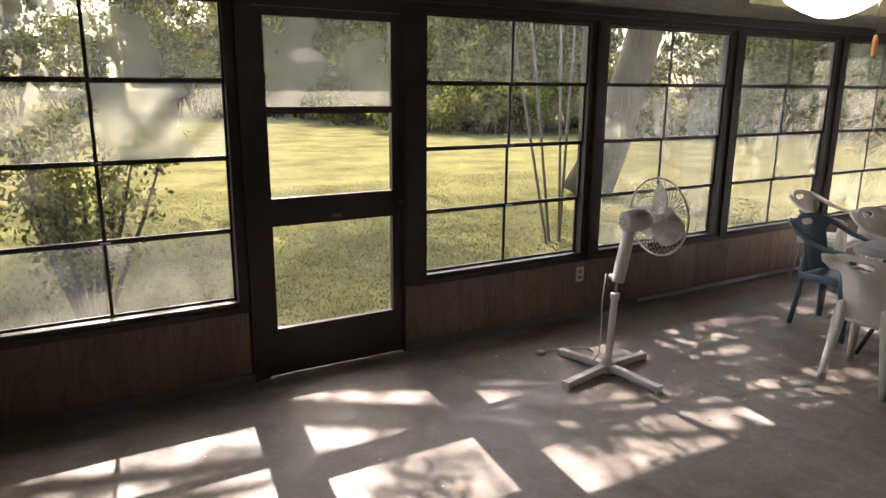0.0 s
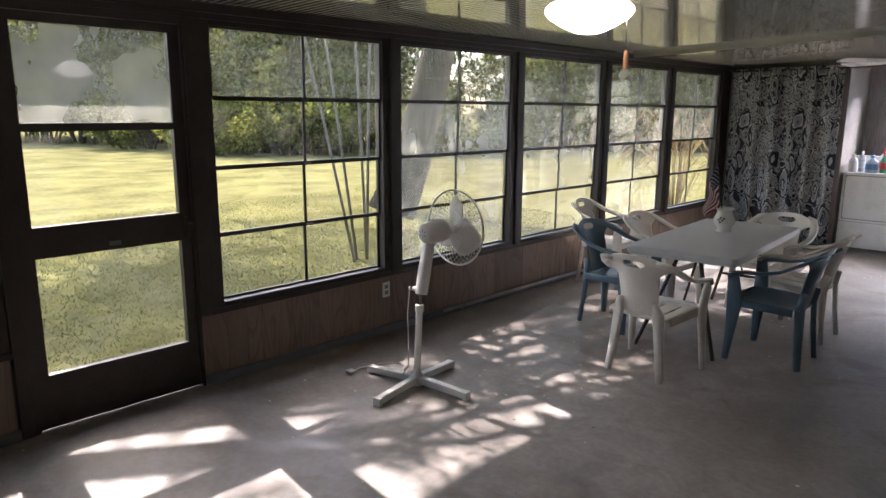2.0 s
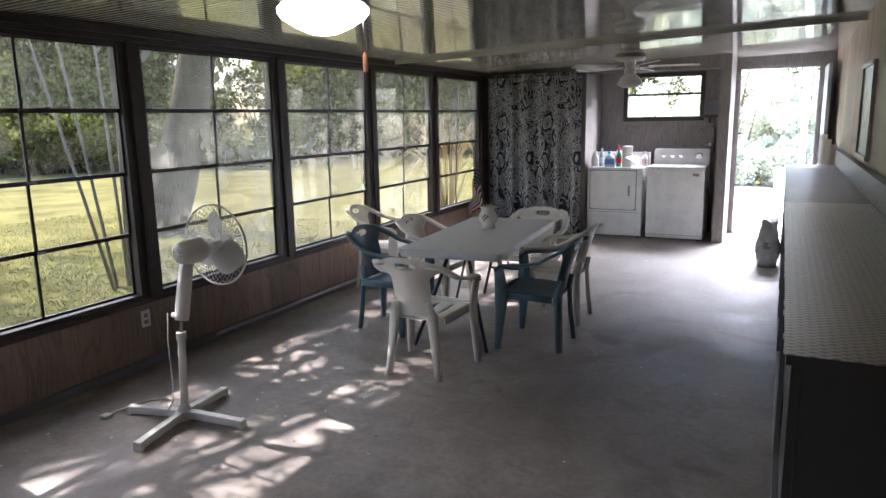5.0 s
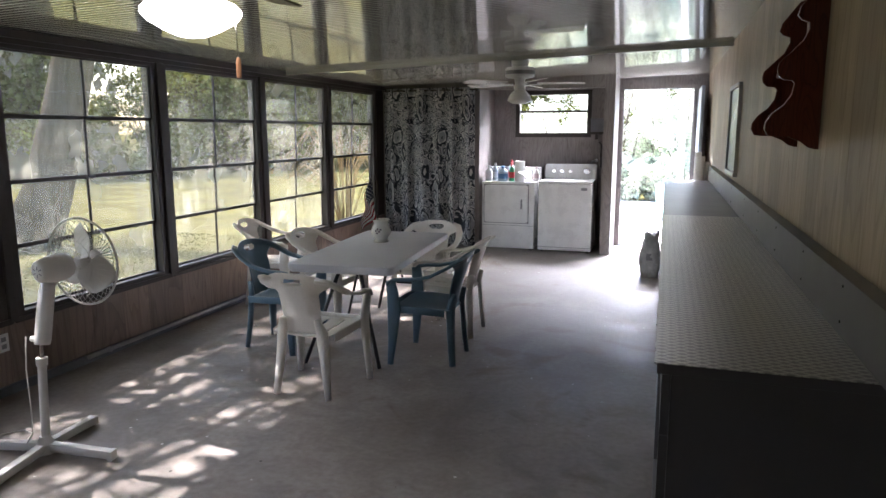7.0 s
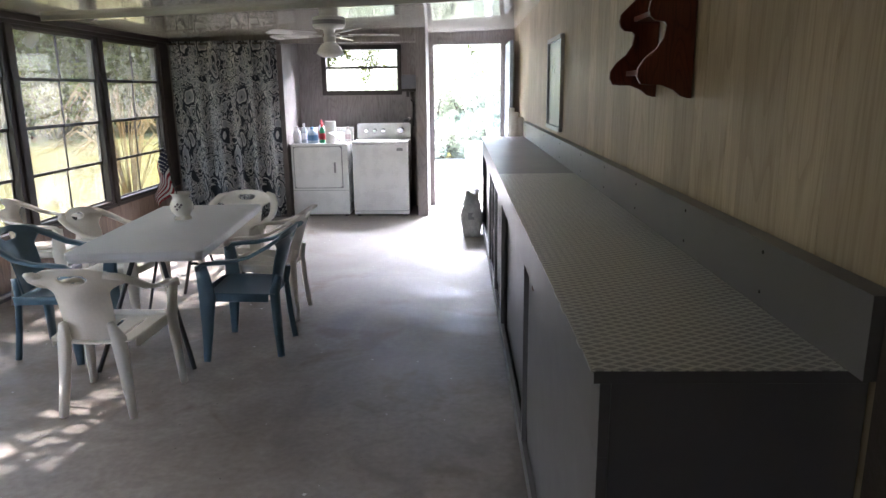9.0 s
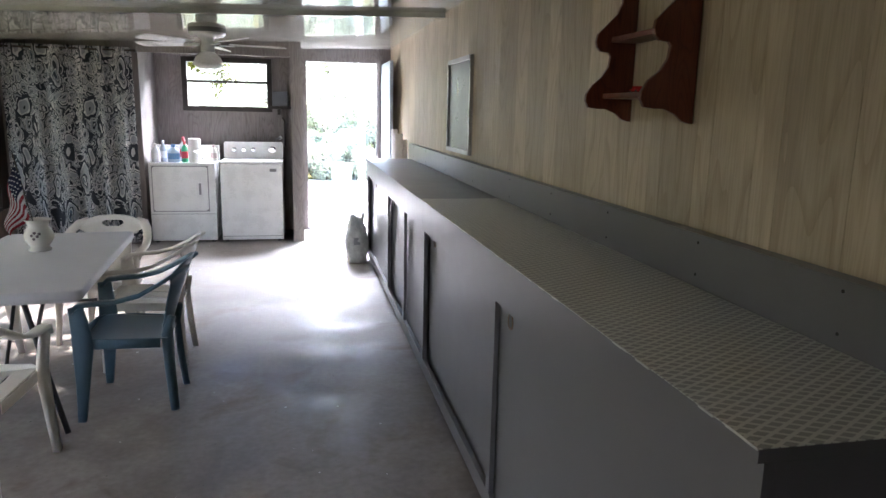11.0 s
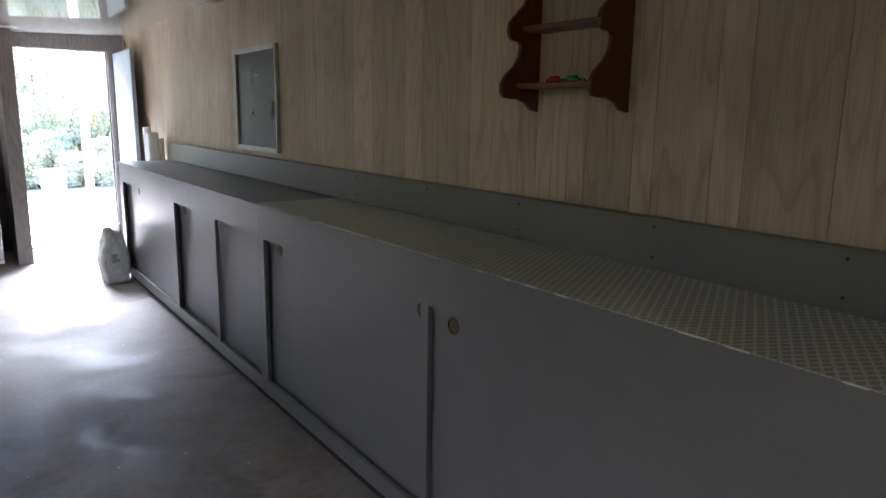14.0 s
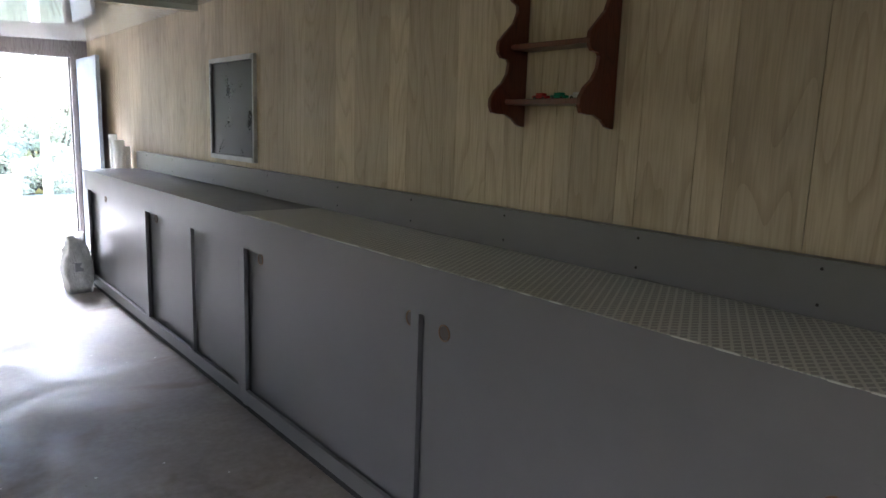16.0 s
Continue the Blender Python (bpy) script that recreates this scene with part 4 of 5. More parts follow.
part("window_frame", boxes((xw - 0.025, PY0, PZ0, xw + 0.01, PY0 + 0.018, PZ1), (xw - 0.025, PY1 - 0.018, PZ0, xw + 0.01, PY1, PZ1), (xw - 0.03, PY0 + 0.018, PZ0, xw + 0.01, PY1 - 0.018, PZ0 + 0.03), (xw - 0.03, PY0 + 0.018, PZ1 - 0.03, xw + 0.01, PY1 - 0.018, PZ1)), M["alu"], pw)
M["darkglass"] = mat("dark_screen", (0.018, 0.018, 0.02), 0.3, bump=0.0, spec=0.2)
part("pane", boxes((xw - 0.012, PY0 + 0.018, PZ0 + 0.03, xw - 0.006, PY1 - 0.018, PZ1 - 0.03)), M["darkglass"], pw)

# ---- laundry alcove ----
M["plasticgrey"] = mat("grey_plastic", (0.25, 0.25, 0.26), 0.4)
M["chrome"] = mat("chrome", (0.7, 0.7, 0.7), 0.15, metal=1.0, bump=0)


def knob(parent, x, y, z, r, tilt=100):
    part("knob", lathe([(r * 1.25, 0.0), (r * 1.25, 0.004), (r, 0.006), (r * 0.92, 0.022), (0, 0.024)], 18, pose(x, y, z, tilt, 0, 0)), M["chrome"], parent, "metal-trimmed control knob")


wa = thing("washing_machine", "white top-loading washing machine with a sloped control panel", "washing machine", pose(2.24, 10.86, 0) @ Matrix.Diagonal((1.045, 1.05, 1.05, 1)))
part("body", boxes((0, 0, 0.02, 0.686, 0.58, 0.885), bevel=0.012), M["white"], wa)
part("lid", boxes((-0.004, -0.01, 0.888, 0.69, 0.47, 0.915), bevel=0.01), M["white"], wa)
cp = bmesh.new()
add_box(cp, 0.0, 0.475, 0.915, 0.686, 0.57, 1.11)
for v in cp.verts:
    if v.co.z > 1 and v.co.y < 0.5:
        v.co.y += 0.045
bmesh.ops.bevel(cp, geom=list(cp.edges), offset=0.012, segments=2, affect="EDGES")
cpo = part("control_panel", cp, M["white"], wa)
for x in (0.12, 0.23, 0.34):
    knob(cpo, x, 0.494, 1.02, 0.02, 103)
knob(cpo, 0.56, 0.494, 1.02, 0.036, 103)
part("badge", boxes((0.545, -0.003, 0.80, 0.62, 0.001, 0.835)), M["plasticgrey"], wa, "small grey badge")
part("base_trim", boxes((0.01, -0.002, 0.06, 0.676, 0.003, 0.066)), M["plasticgrey"], wa)
for x in (0.05, 0.636):
    for y in (0.05, 0.53):
        part("foot", lathe([(0, 0.0), (0.022, 0.0), (0.022, 0.012), (0.012, 0.02), (0, 0.02)], 10, pose(x, y, 0.0)), M["near_black"], wa)

dr = thing("tumble_dryer", "white front-loading dryer with a framed door, bottles on top", "dryer", pose(1.447, 10.87, 0) @ Matrix.Diagonal((1.05, 1.05, 1.035, 1)))
part("body", boxes((0, 0, 0.02, 0.70, 0.58, 0.905), bevel=0.012), M["white"], dr)
do = part("door", slab([(0.06, 0.0), (0.60, 0.0), (0.62, 0.02), (0.62, 0.48), (0.60, 0.50), (0.06, 0.50), (0.04, 0.48), (0.04, 0.02)], 0.016, pose(0.0, 0.0, 0.365, 90, 0, 0), bevel=0.004), M["white"], dr)
part("handle", boxes((0.525, -0.022, 0.55, 0.55, -0.014, 0.68), bevel=0.003), M["plasticgrey"], do, "recessed grey handle")
part("door_gap", boxes((0.03, -0.0015, 0.355, 0.63, 0.0005, 0.875)), M["plasticgrey"], dr, "thin dark joint round the door")
part("toe_panel_joint", boxes((0.006, -0.0012, 0.325, 0.694, 0.0005, 0.330)), M["plasticgrey"], dr)
cp = bmesh.new()
add_box(cp, 0.0, 0.475, 0.905, 0.70, 0.57, 1.08)
part("control_panel", cp, M["white"], dr)
for x in (0.05, 0.65):
    for y in (0.05, 0.53):
        part("foot", lathe([(0, 0.0), (0.022, 0.0), (0.022, 0.012), (0.012, 0.02), (0, 0.02)], 10, pose(x, y, 0.0)), M["near_black"], dr)


def bottle(label, x, y, h, r, col, cap, sprayer=False, name="bottle"):
    bm_ = mat("bottle_plastic", col, 0.3, bump=0.0, var=0.08)
    cm_ = mat("cap_plastic", cap, 0.35, bump=0.0, var=0.08)
    b = thing(name, label, "bottle", pose(x, y, 0.9375), group="bottles on the dryer")
    part("body", lathe([(0, 0), (r * 0.95, 0), (r, 0.01), (r, h * 0.55), (r * 0.85, h * 0.68), (r * 0.35, h * 0.8), (r * 0.32, h * 0.86), (0, h * 0.86)], 18), bm_, b, smooth=True)
    part("cap", lathe([(r * 0.4, h * 0.84), (r * 0.4, h * 0.97), (r * 0.3, h), (0, h)], 14), cm_, b)
    part("label_band", lathe([(r * 1.01, h * 0.18), (r * 1.015, h * 0.2), (r * 1.015, h * 0.48), (r * 1.01, h * 0.5)], 18), cm_, b)
    if sprayer:
        part("trigger", boxes((-0.012, -0.06, h * 0.95, 0.012, 0.03, h * 1.03), (-0.006, -0.05, h * 0.82, 0.006, -0.035, h * 0.96), bevel=0.003), cm_, b)
    return b


bottle("white plastic detergent bottle on the dryer", 1.515, 11.00, 0.22, 0.05, (0.62, 0.64, 0.66), (0.7, 0.7, 0.7))
bottle("pale grey cleaner bottle on the dryer", 1.583, 11.10, 0.25, 0.04, (0.45, 0.5, 0.55), (0.75, 0.75, 0.75))
bottle("translucent blue water jug on the dryer", 1.710, 11.02, 0.21, 0.07, (0.42, 0.55, 0.68), (0.15, 0.3, 0.55), name="jug")
bottle("green spray bottle with red trigger on the dryer", 1.830, 11.05, 0.25, 0.038, (0.03, 0.30, 0.14), (0.5, 0.04, 0.05), True, "spray_bottle")
bottle("white bleach bottle on the dryer", 1.794, 11.20, 0.29, 0.045, (0.7, 0.7, 0.7), (0.5, 0.08, 0.1))
bottle("white jar with printed label on the dryer", 2.140, 11.22, 0.2, 0.04, (0.72, 0.7, 0.68), (0.55, 0.45, 0.45))
pt = thing("paper_towel_roll", "white paper towel roll with a loose sheet, standing on the dryer", "paper towel", pose(1.951, 11.00, 0.9375))
part("roll", lathe([(0.02, 0), (0.068, 0), (0.07, 0.01), (0.07, 0.27), (0.066, 0.28), (0.02, 0.28)], 24), M["paper"], pt, smooth=False)
part("loose_sheet", tube([(0.06, -0.03, 0.14), (0.10, -0.05, 0.12), (0.14, -0.06, 0.07), (0.17, -0.05, 0.02)], [0.14, 0.12, 0.07, 0.02], 10, flat=0.05), M["paper"], pt)
sb = thing("wall_box_shelf", "small dark wooden box shelf beside the alcove window", "shelf", pose(2.835, L - 0.14, 1.555))
M["darkwood"] = mat("dark_stained_wood", (0.05, 0.04, 0.035), 0.5)
part("box", boxes((0.0, 0, 0.06, 0.20, 0.13, 0.24), bevel=0.006), M["trimgrey"], sb, "plain grey box")
part("board", boxes((-0.05, -0.02, 0.02, 0.235, 0.139, 0.058), bevel=0.004), M["darkwood"], sb)
part("bracket", boxes((0.06, 0.05, -0.05, 0.10, 0.139, 0.019)), M["darkwood"], sb)
ta = thing("water_tap", "small white wall tap and hose behind the washer", "tap", pose(2.92, L - 0.03, 1.21))
part("valve", lathe([(0, 0), (0.02, 0), (0.025, 0.02), (0.012, 0.03), (0.012, 0.05), (0, 0.05)], 12, pose(0, 0, 0, 90, 0, 0)), M["white"], ta)
part("hose", tube([(0, -0.04, 0.0), (-0.05, -0.06, -0.01), (-0.07, -0.04, -0.05)], 0.012, 8), M["plasticgrey"], ta)
part("pipe", tube([(0.06, -0.002, -0.1), (0.06, -0.002, 0.22), (0.03, -0.012, 0.26)], 0.012, 8), M["darkwood"], ta)

# ---- curtain ----


def paisley_mat(name):
    """Woven cotton printed with curled leaves in navy, slate, grey and cream."""
    m = mat(name, (0.4, 0.4, 0.4), 0.85, bump=0.3, fine=300)
    nt = m.node_tree
    n, l = nt.nodes, nt.links
    b = n["Principled BSDF"]
    uv = n.new("ShaderNodeUVMap")
    nz = n.new("ShaderNodeTexNoise")
    nz.inputs["Scale"].default_value, nz.inputs["Detail"].default_value = 4.0, 2
    l.new(uv.outputs[0], nz.inputs["Vector"])
    vm = n.new("ShaderNodeVectorMath")
    vm.operation = "MULTIPLY_ADD"
    vm.inputs[1].default_value = (0.26, 0.26, 0)
    l.new(nz.outputs["Color"], vm.inputs[0])
    l.new(uv.outputs[0], vm.inputs[2])

    def rings(sx, sy, turn, freq, ramp):
        mp = n.new("ShaderNodeMapping")
        mp.inputs["Scale"].default_value = (sx, sy, 1)
        mp.inputs["Rotation"].default_value = (0, 0, turn)
        l.new(vm.outputs[0], mp.inputs["Vector"])
        v = n.new("ShaderNodeTexVoronoi")
        v.feature = "SMOOTH_F1"
        v.inputs["Smoothness"].default_value = 0.15
        v.inputs["Scale"].default_value = 1.0
        l.new(mp.outputs[0], v.inputs["Vector"])
        mu = n.new("ShaderNodeMath")
        mu.operation = "MULTIPLY"
        mu.inputs[1].default_value = freq
        l.new(v.outputs["Distance"], mu.inputs[0])
        f = n.new("ShaderNodeMath")
        f.operation = "FRACT"
        l.new(mu.outputs[0], f.inputs[0])
        r = n.new("ShaderNodeValToRGB")
        r.color_ramp.interpolation = "CONSTANT"
        e = r.color_ramp.elements
        e[0].position, e[0].color = 0.0, (*ramp[0][1], 1)
        e[1].position, e[1].color = ramp[1][0], (*ramp[1][1], 1)
        for p, c in ramp[2:]:
            e.new(p).color = (*c, 1)
        l.new(f.outputs[0], r.inputs[0])
        return r.outputs[0], v.outputs["Distance"]

    navy, slate, grey, cream = (0.035, 0.042, 0.055), (0.13, 0.16, 0.19), (0.36, 0.37, 0.38), (0.66, 0.66, 0.64)
    big, dist = rings(5.2, 2.3, 0.42, 2.5, [(0, navy), (0.2, slate), (0.34, cream), (0.42, navy), (0.55, grey), (0.80, cream), (0.9, navy)])
    small, _ = rings(15.0, 11.0, -0.3, 1.7, [(0, cream), (0.16, navy), (0.38, grey), (0.72, cream), (0.86, navy)])
    sel = n.new("ShaderNodeMath")
    sel.operation = "GREATER_THAN"
    sel.inputs[1].default_value = 0.44
    l.new(dist, sel.inputs[0])
    mx = n.new("ShaderNodeMixRGB")
    l.new(sel.outputs[0], mx.inputs[0])
    l.new(big, mx.inputs[1])
    l.new(small, mx.inputs[2])
    l.new(mx.outputs[0], b.inputs["Base Color"])
    return m


M["paisley"] = paisley_mat("paisley_cotton")


def curtain_panel(x0, x1, z0, z1, folds, seed, parent):
    """A hanging cloth with deep soft folds."""
    rng = random.Random(seed)
    nx, nz_ = 90, 24
    ph = [rng.random() * 6 for _ in range(4)]
    bm_ = bmesh.new()
    uvl = bm_.loops.layers.uv.new("UVMap")
    grid = []
    for j in range(nz_ + 1):
        v = j / nz_
        row = []
        for i in range(nx + 1):
            u = i / nx
            a = 0.022 + 0.014 * (1 - v)
            yy = a * math.sin(folds * math.tau * u + ph[0] + 0.5 * math.sin(2.2 * u * 6 + ph[1]) + 0.25 * (1 - v) * math.sin(5 * u + ph[2])) + 0.012 * math.sin(17 * u + 3 * v + ph[3])
            xx = x0 + (x1 - x0) * u + 0.012 * (1 - v) * math.sin(9 * u + ph[1])
            row.append((bm_.verts.new((xx, yy, z0 + (z1 - z0) * v + 0.012 * (j == 0) * math.sin(folds * 6 * u))), (u * (x1 - x0) * 1.5, v * (z1 - z0))))
        grid.append(row)
    for j in range(nz_):
        for i in range(nx):
            q = [grid[j][i], grid[j][i + 1], grid[j + 1][i + 1], grid[j + 1][i]]
            f = bm_.faces.new([p[0] for p in q])
            for lp, p in zip(f.loops, q):
                lp[uvl].uv = p[1]
    bmesh.ops.solidify(bm_, geom=list(bm_.faces), thickness=0.002)
    return part("curtain_panel", bm_, M["paisley"], parent, smooth=True)


cu = thing("curtain", "navy and grey paisley curtain hanging closed from a rod", "curtain", pose(0, 10.71, 0))
curtain_panel(0.075, 0.745, 0.05, 2.205, 3.2, 1, cu)
curtain_panel(0.735, 1.375, 0.05, 2.205, 3.4, 2, cu)
part("rod", tube([(0.05, 0, 2.172), (1.43, 0, 2.172)], 0.011, 10), M["frame"], cu)
for k in range(14):
    x = 0.12 + k * 0.092
    part("ring", tube([(x, 0.02 * math.cos(a), 2.172 + 0.02 * math.sin(a)) for a in [i * math.tau / 12 for i in range(12)]], 0.003, 6, closed=True), M["chrome"], cu)
for x in (0.10, 1.41):
    part("bracket", boxes((x - 0.01, 0.0, 2.157, x + 0.01, 0.109, 2.187)), M["frame"], cu)


# ---- folding table with its vase ----
M["tabletop"] = mat("pale_grey_moulded_plastic", (0.55, 0.55, 0.56), 0.42, var=0.07, bump=0.12, fine=180)
M["steel"] = mat("dark_grey_powder_coat", (0.03, 0.03, 0.034), 0.4, bump=0.03)
M["resin"] = mat("white_resin", (0.79, 0.755, 0.69), 0.33, var=0.1, bump=0.03, scale=4)
M["blue"] = mat("slate_blue_resin", (0.095, 0.165, 0.22), 0.34, var=0.14, bump=0.03, scale=4)


def rounded(w, h, r, k=6):
    pts = []
    for cx, cy, a0 in ((w - r, h - r, 0), (-w + r, h - r, 90), (-w + r, -h + r, 180), (w - r, -h + r, 270)):
        pts += [(cx + r * math.cos(radians(a0 + 90 * i / k)), cy + r * math.sin(radians(a0 + 90 * i / k))) for i in range(k + 1)]
    return pts


tb = thing("folding_table", "pale grey plastic folding table on dark steel legs", "table", pose(1.717, 6.575, 0, 0, 0, 4.2))
TW, TL, TZ = 0.385, 0.825, 0.728
part("tabletop", slab(rounded(TW, TL, 0.05), 0.045, pose(0, 0, TZ - 0.045), bevel=0.008), M["tabletop"], tb)
part("rim", slab(rounded(TW - 0.012, TL - 0.012, 0.04), 0.012, pose(0, 0, TZ - 0.0575), holes=(rounded(TW - 0.04, TL - 0.04, 0.03),)), M["tabletop"], tb)
for s in (-1, 1):
    yl = s * (TL - 0.14)
    for sx in (-1, 1):
        part("leg", tube([(sx * 0.07, yl - s * 0.09, TZ - 0.05), (sx * 0.10, yl - s * 0.06, 0.58), (sx * 0.19, yl + s * 0.03, 0.28), (sx * 0.275, yl + s * 0.11, 0.012)], 0.0135, 10), M["steel"], tb, smooth=True)
    part("cross_bar", tube([(-0.19, yl + s * 0.03, 0.28), (0.19, yl + s * 0.03, 0.28)], 0.011, 8), M["steel"], tb)
    part("cross_bar", tube([(-0.30, yl - s * 0.09, TZ - 0.066), (0.30, yl - s * 0.09, TZ - 0.066)], 0.011, 8), M["steel"], tb)
    part("brace", tube([(0, yl + s * 0.02, 0.28), (0, yl - s * 0.28, TZ - 0.06)], 0.009, 8), M["steel"], tb)
    part("rail", tube([(s * (TW - 0.06), -TL + 0.08, TZ - 0.062), (s * (TW - 0.06), TL - 0.08, TZ - 0.062)], 0.010, 6), M["steel"], tb)

M["china"] = mat("cream_glazed_china", (0.70, 0.67, 0.60), 0.18, var=0.05, bump=0.0)
M["floral"] = mat("printed_flower", (0.16, 0.12, 0.13), 0.4, bump=0)
va = thing("china_vase", "cream glazed china vase with a small flower print, on the table", "vase", pose(1.66, 6.785, TZ + 0.0005))
part("body", lathe([(0, 0.0), (0.058, 0.0), (0.062, 0.008), (0.05, 0.022), (0.055, 0.035), (0.078, 0.07), (0.08, 0.10), (0.066, 0.13), (0.055, 0.15), (0.062, 0.172), (0.076, 0.185), (0.072, 0.188), (0.05, 0.155), (0.045, 0.12), (0.0, 0.03)], 28), M["china"], va, smooth=True)
for k, (a, z) in enumerate(((-100, 0.10), (-88, 0.115), (-78, 0.095), (-92, 0.08), (-70, 0.11))):
    r = 0.0795 if z > 0.09 else 0.079
    part("flower_print", lathe([(0, 0.002), (0.007, 0.001), (0.009, -0.001)], 8, pose(r * math.cos(radians(a)), r * math.sin(radians(a)), z, 90, 0, a + 90)), M["floral"], va)

# small flag on a stick, standing in the vase
M["red"] = mat("red_cotton", (0.30, 0.02, 0.03), 0.8, bump=0.1)
M["cotton"] = mat("white_cotton", (0.7, 0.68, 0.66), 0.8, bump=0.1)
M["navy"] = mat("navy_cotton", (0.015, 0.02, 0.055), 0.8, bump=0.1)
fl = thing("small_flag", "small striped flag with a starred navy corner on a stick", "flag", pose(1.66, 6.785, TZ + 0.04))
stick0, stick1 = Vector((0.0, 0.0, 0.0)), Vector((-0.115, 0.04, 0.53))
part("stick", tube([stick0, stick1], 0.004, 6), M["darkwood"], fl)
d0 = (stick0 - stick1).normalized()


def flag_point(u, v):
    """u along the stick from its top, v away from it; the cloth droops and ripples."""
    droop = Vector((-0.05, -0.05, -0.34)).lerp(Vector((-0.10, -0.09, -0.10)), u)
    p = stick1 + d0 * (0.02 + 0.36 * u) + droop * v
    return p + Vector((0.008 * math.sin(9 * v + 5 * u), 0.018 * math.sin(7 * v + 2 + 4 * u), 0))


def flag_patch(name, u0, u1, v0, v1, material, lift=0.0):
    bm_ = bmesh.new()
    k, q = 2, 10
    rows_ = [[bm_.verts.new(flag_point(u0 + (u1 - u0) * i / k, v0 + (v1 - v0) * j / q) + Vector((lift, -lift, 0))) for i in range(k + 1)] for j in range(q + 1)]
    for j in range(q):
        for i in range(k):
            bm_.faces.new((rows_[j][i], rows_[j][i + 1], rows_[j + 1][i + 1], rows_[j + 1][i]))
    bmesh.ops.solidify(bm_, geom=list(bm_.faces), thickness=0.0008)
    return part(name, bm_, material, fl, smooth=True)


for i in range(13):
    a, b = i / 13, (i + 1) / 13
    flag_patch("stripe", a, b, 0.42 if i < 7 else 0.0, 1.0, M["red"] if i % 2 == 0 else M["cotton"])
canton = flag_patch("canton", 0.0, 7 / 13, 0.0, 0.42, M["navy"])
for i in range(5):
    for j in range(5):
        p = flag_point(0.05 + 0.1 * i, 0.04 + 0.08 * j)
        for s in (1, -1):
            part("star", lathe([(0, 0.0004), (0.0045, 0.0)], 5, Matrix.Translation(p + Vector((0, -0.002 * s, 0))) @ pose(0, 0, 0, 90 * s, 0, 0)), M["cotton"], canton)

# ---- resin armchairs ----


def grid_sheet(f, nu, nv, skip, thick):
    """A moulded sheet from f(u, v), with openings where skip(u, v) holds."""
    bm_ = bmesh.new()
    g = [[bm_.verts.new(f(2 * i / nu - 1, j / nv)) for i in range(nu + 1)] for j in range(nv + 1)]
    for j in range(nv):
        for i in range(nu):
            if not skip((2 * i + 1) / nu - 1, (j + 0.5) / nv):
                bm_.faces.new((g[j][i], g[j][i + 1], g[j + 1][i + 1], g[j + 1][i]))
    bmesh.ops.delete(bm_, geom=[v for v in bm_.verts if not v.link_faces], context="VERTS")
    bmesh.ops.smooth_vert(bm_, verts=[v for v in bm_.verts if v.is_boundary], factor=0.5, use_axis_x=True, use_axis_y=True, use_axis_z=True)
    bmesh.ops.solidify(bm_, geom=list(bm_.faces), thickness=thick)
    bmesh.ops.recalc_face_normals(bm_, faces=bm_.faces)
    return bm_


def back_point(u, v):
    w = 0.128 + 0.018 * v + 0.09 * min(1, max(0, v - 0.66) / 0.2) ** 2 * (1 - 0.35 * max(0, v - 0.86) / 0.14)
    y = -0.185 - 0.115 * v - 0.02 * v * v + 0.05 * u * u * (0.35 + v)
    z = 0.40 + 0.40 * v - 0.045 * abs(u) ** 3 * max(0, v - 0.5) * 2
    return Vector((w * u, y, z))


def back_hole(u, v):
    return (u / 0.34) ** 2 + ((v - 0.85) / 0.06) ** 2 < 1


def seat_point(u, v):
    w = 0.20 + 0.035 * v
    y = -0.20 + 0.43 * v
    return Vector((w * u, y, 0.405 + 0.02 * v - 0.022 * (1 - u * u) * (1 - (v - 0.45) ** 2) - 0.045 * max(0, v - 0.88) * 6 * 0.5))


def seat_slit(u, v):
    return v > 0.2 and v < 0.78 and any(abs(u - c) < 0.03 for c in (-0.55, 0.0, 0.55))


def flat_sweep(points, widths, thick, across):
    """A flat band along points: widths across the given axis, thick at right angles, edges rounded."""
    bm_ = bmesh.new()
    ax = Vector(across).normalized()
    rings = []
    pts = [Vector(p) for p in points]
    for i, p in enumerate(pts):
        d = (pts[min(i + 1, len(pts) - 1)] - pts[max(i - 1, 0)]).normalized()
        a = (ax - d * ax.dot(d)).normalized()
        n_ = d.cross(a)
        w, t = widths[i] / 2, thick / 2
        prof_ = [(w, t * 0.4), (w * 0.85, t), (-w * 0.85, t), (-w, t * 0.4), (-w, -t * 0.4), (-w * 0.85, -t), (w * 0.85, -t), (w, -t * 0.4)]
        rings.append([bm_.verts.new(p + a * q + n_ * r) for q, r in prof_])
    for r0, r1 in zip(rings, rings[1:]):
        for k in range(8):
            bm_.faces.new((r0[k], r0[(k + 1) % 8], r1[(k + 1) % 8], r1[k]))
    bm_.faces.new(rings[0][::-1])
    bm_.faces.new(rings[-1])
    bmesh.ops.recalc_face_normals(bm_, faces=bm_.faces)
    return bm_


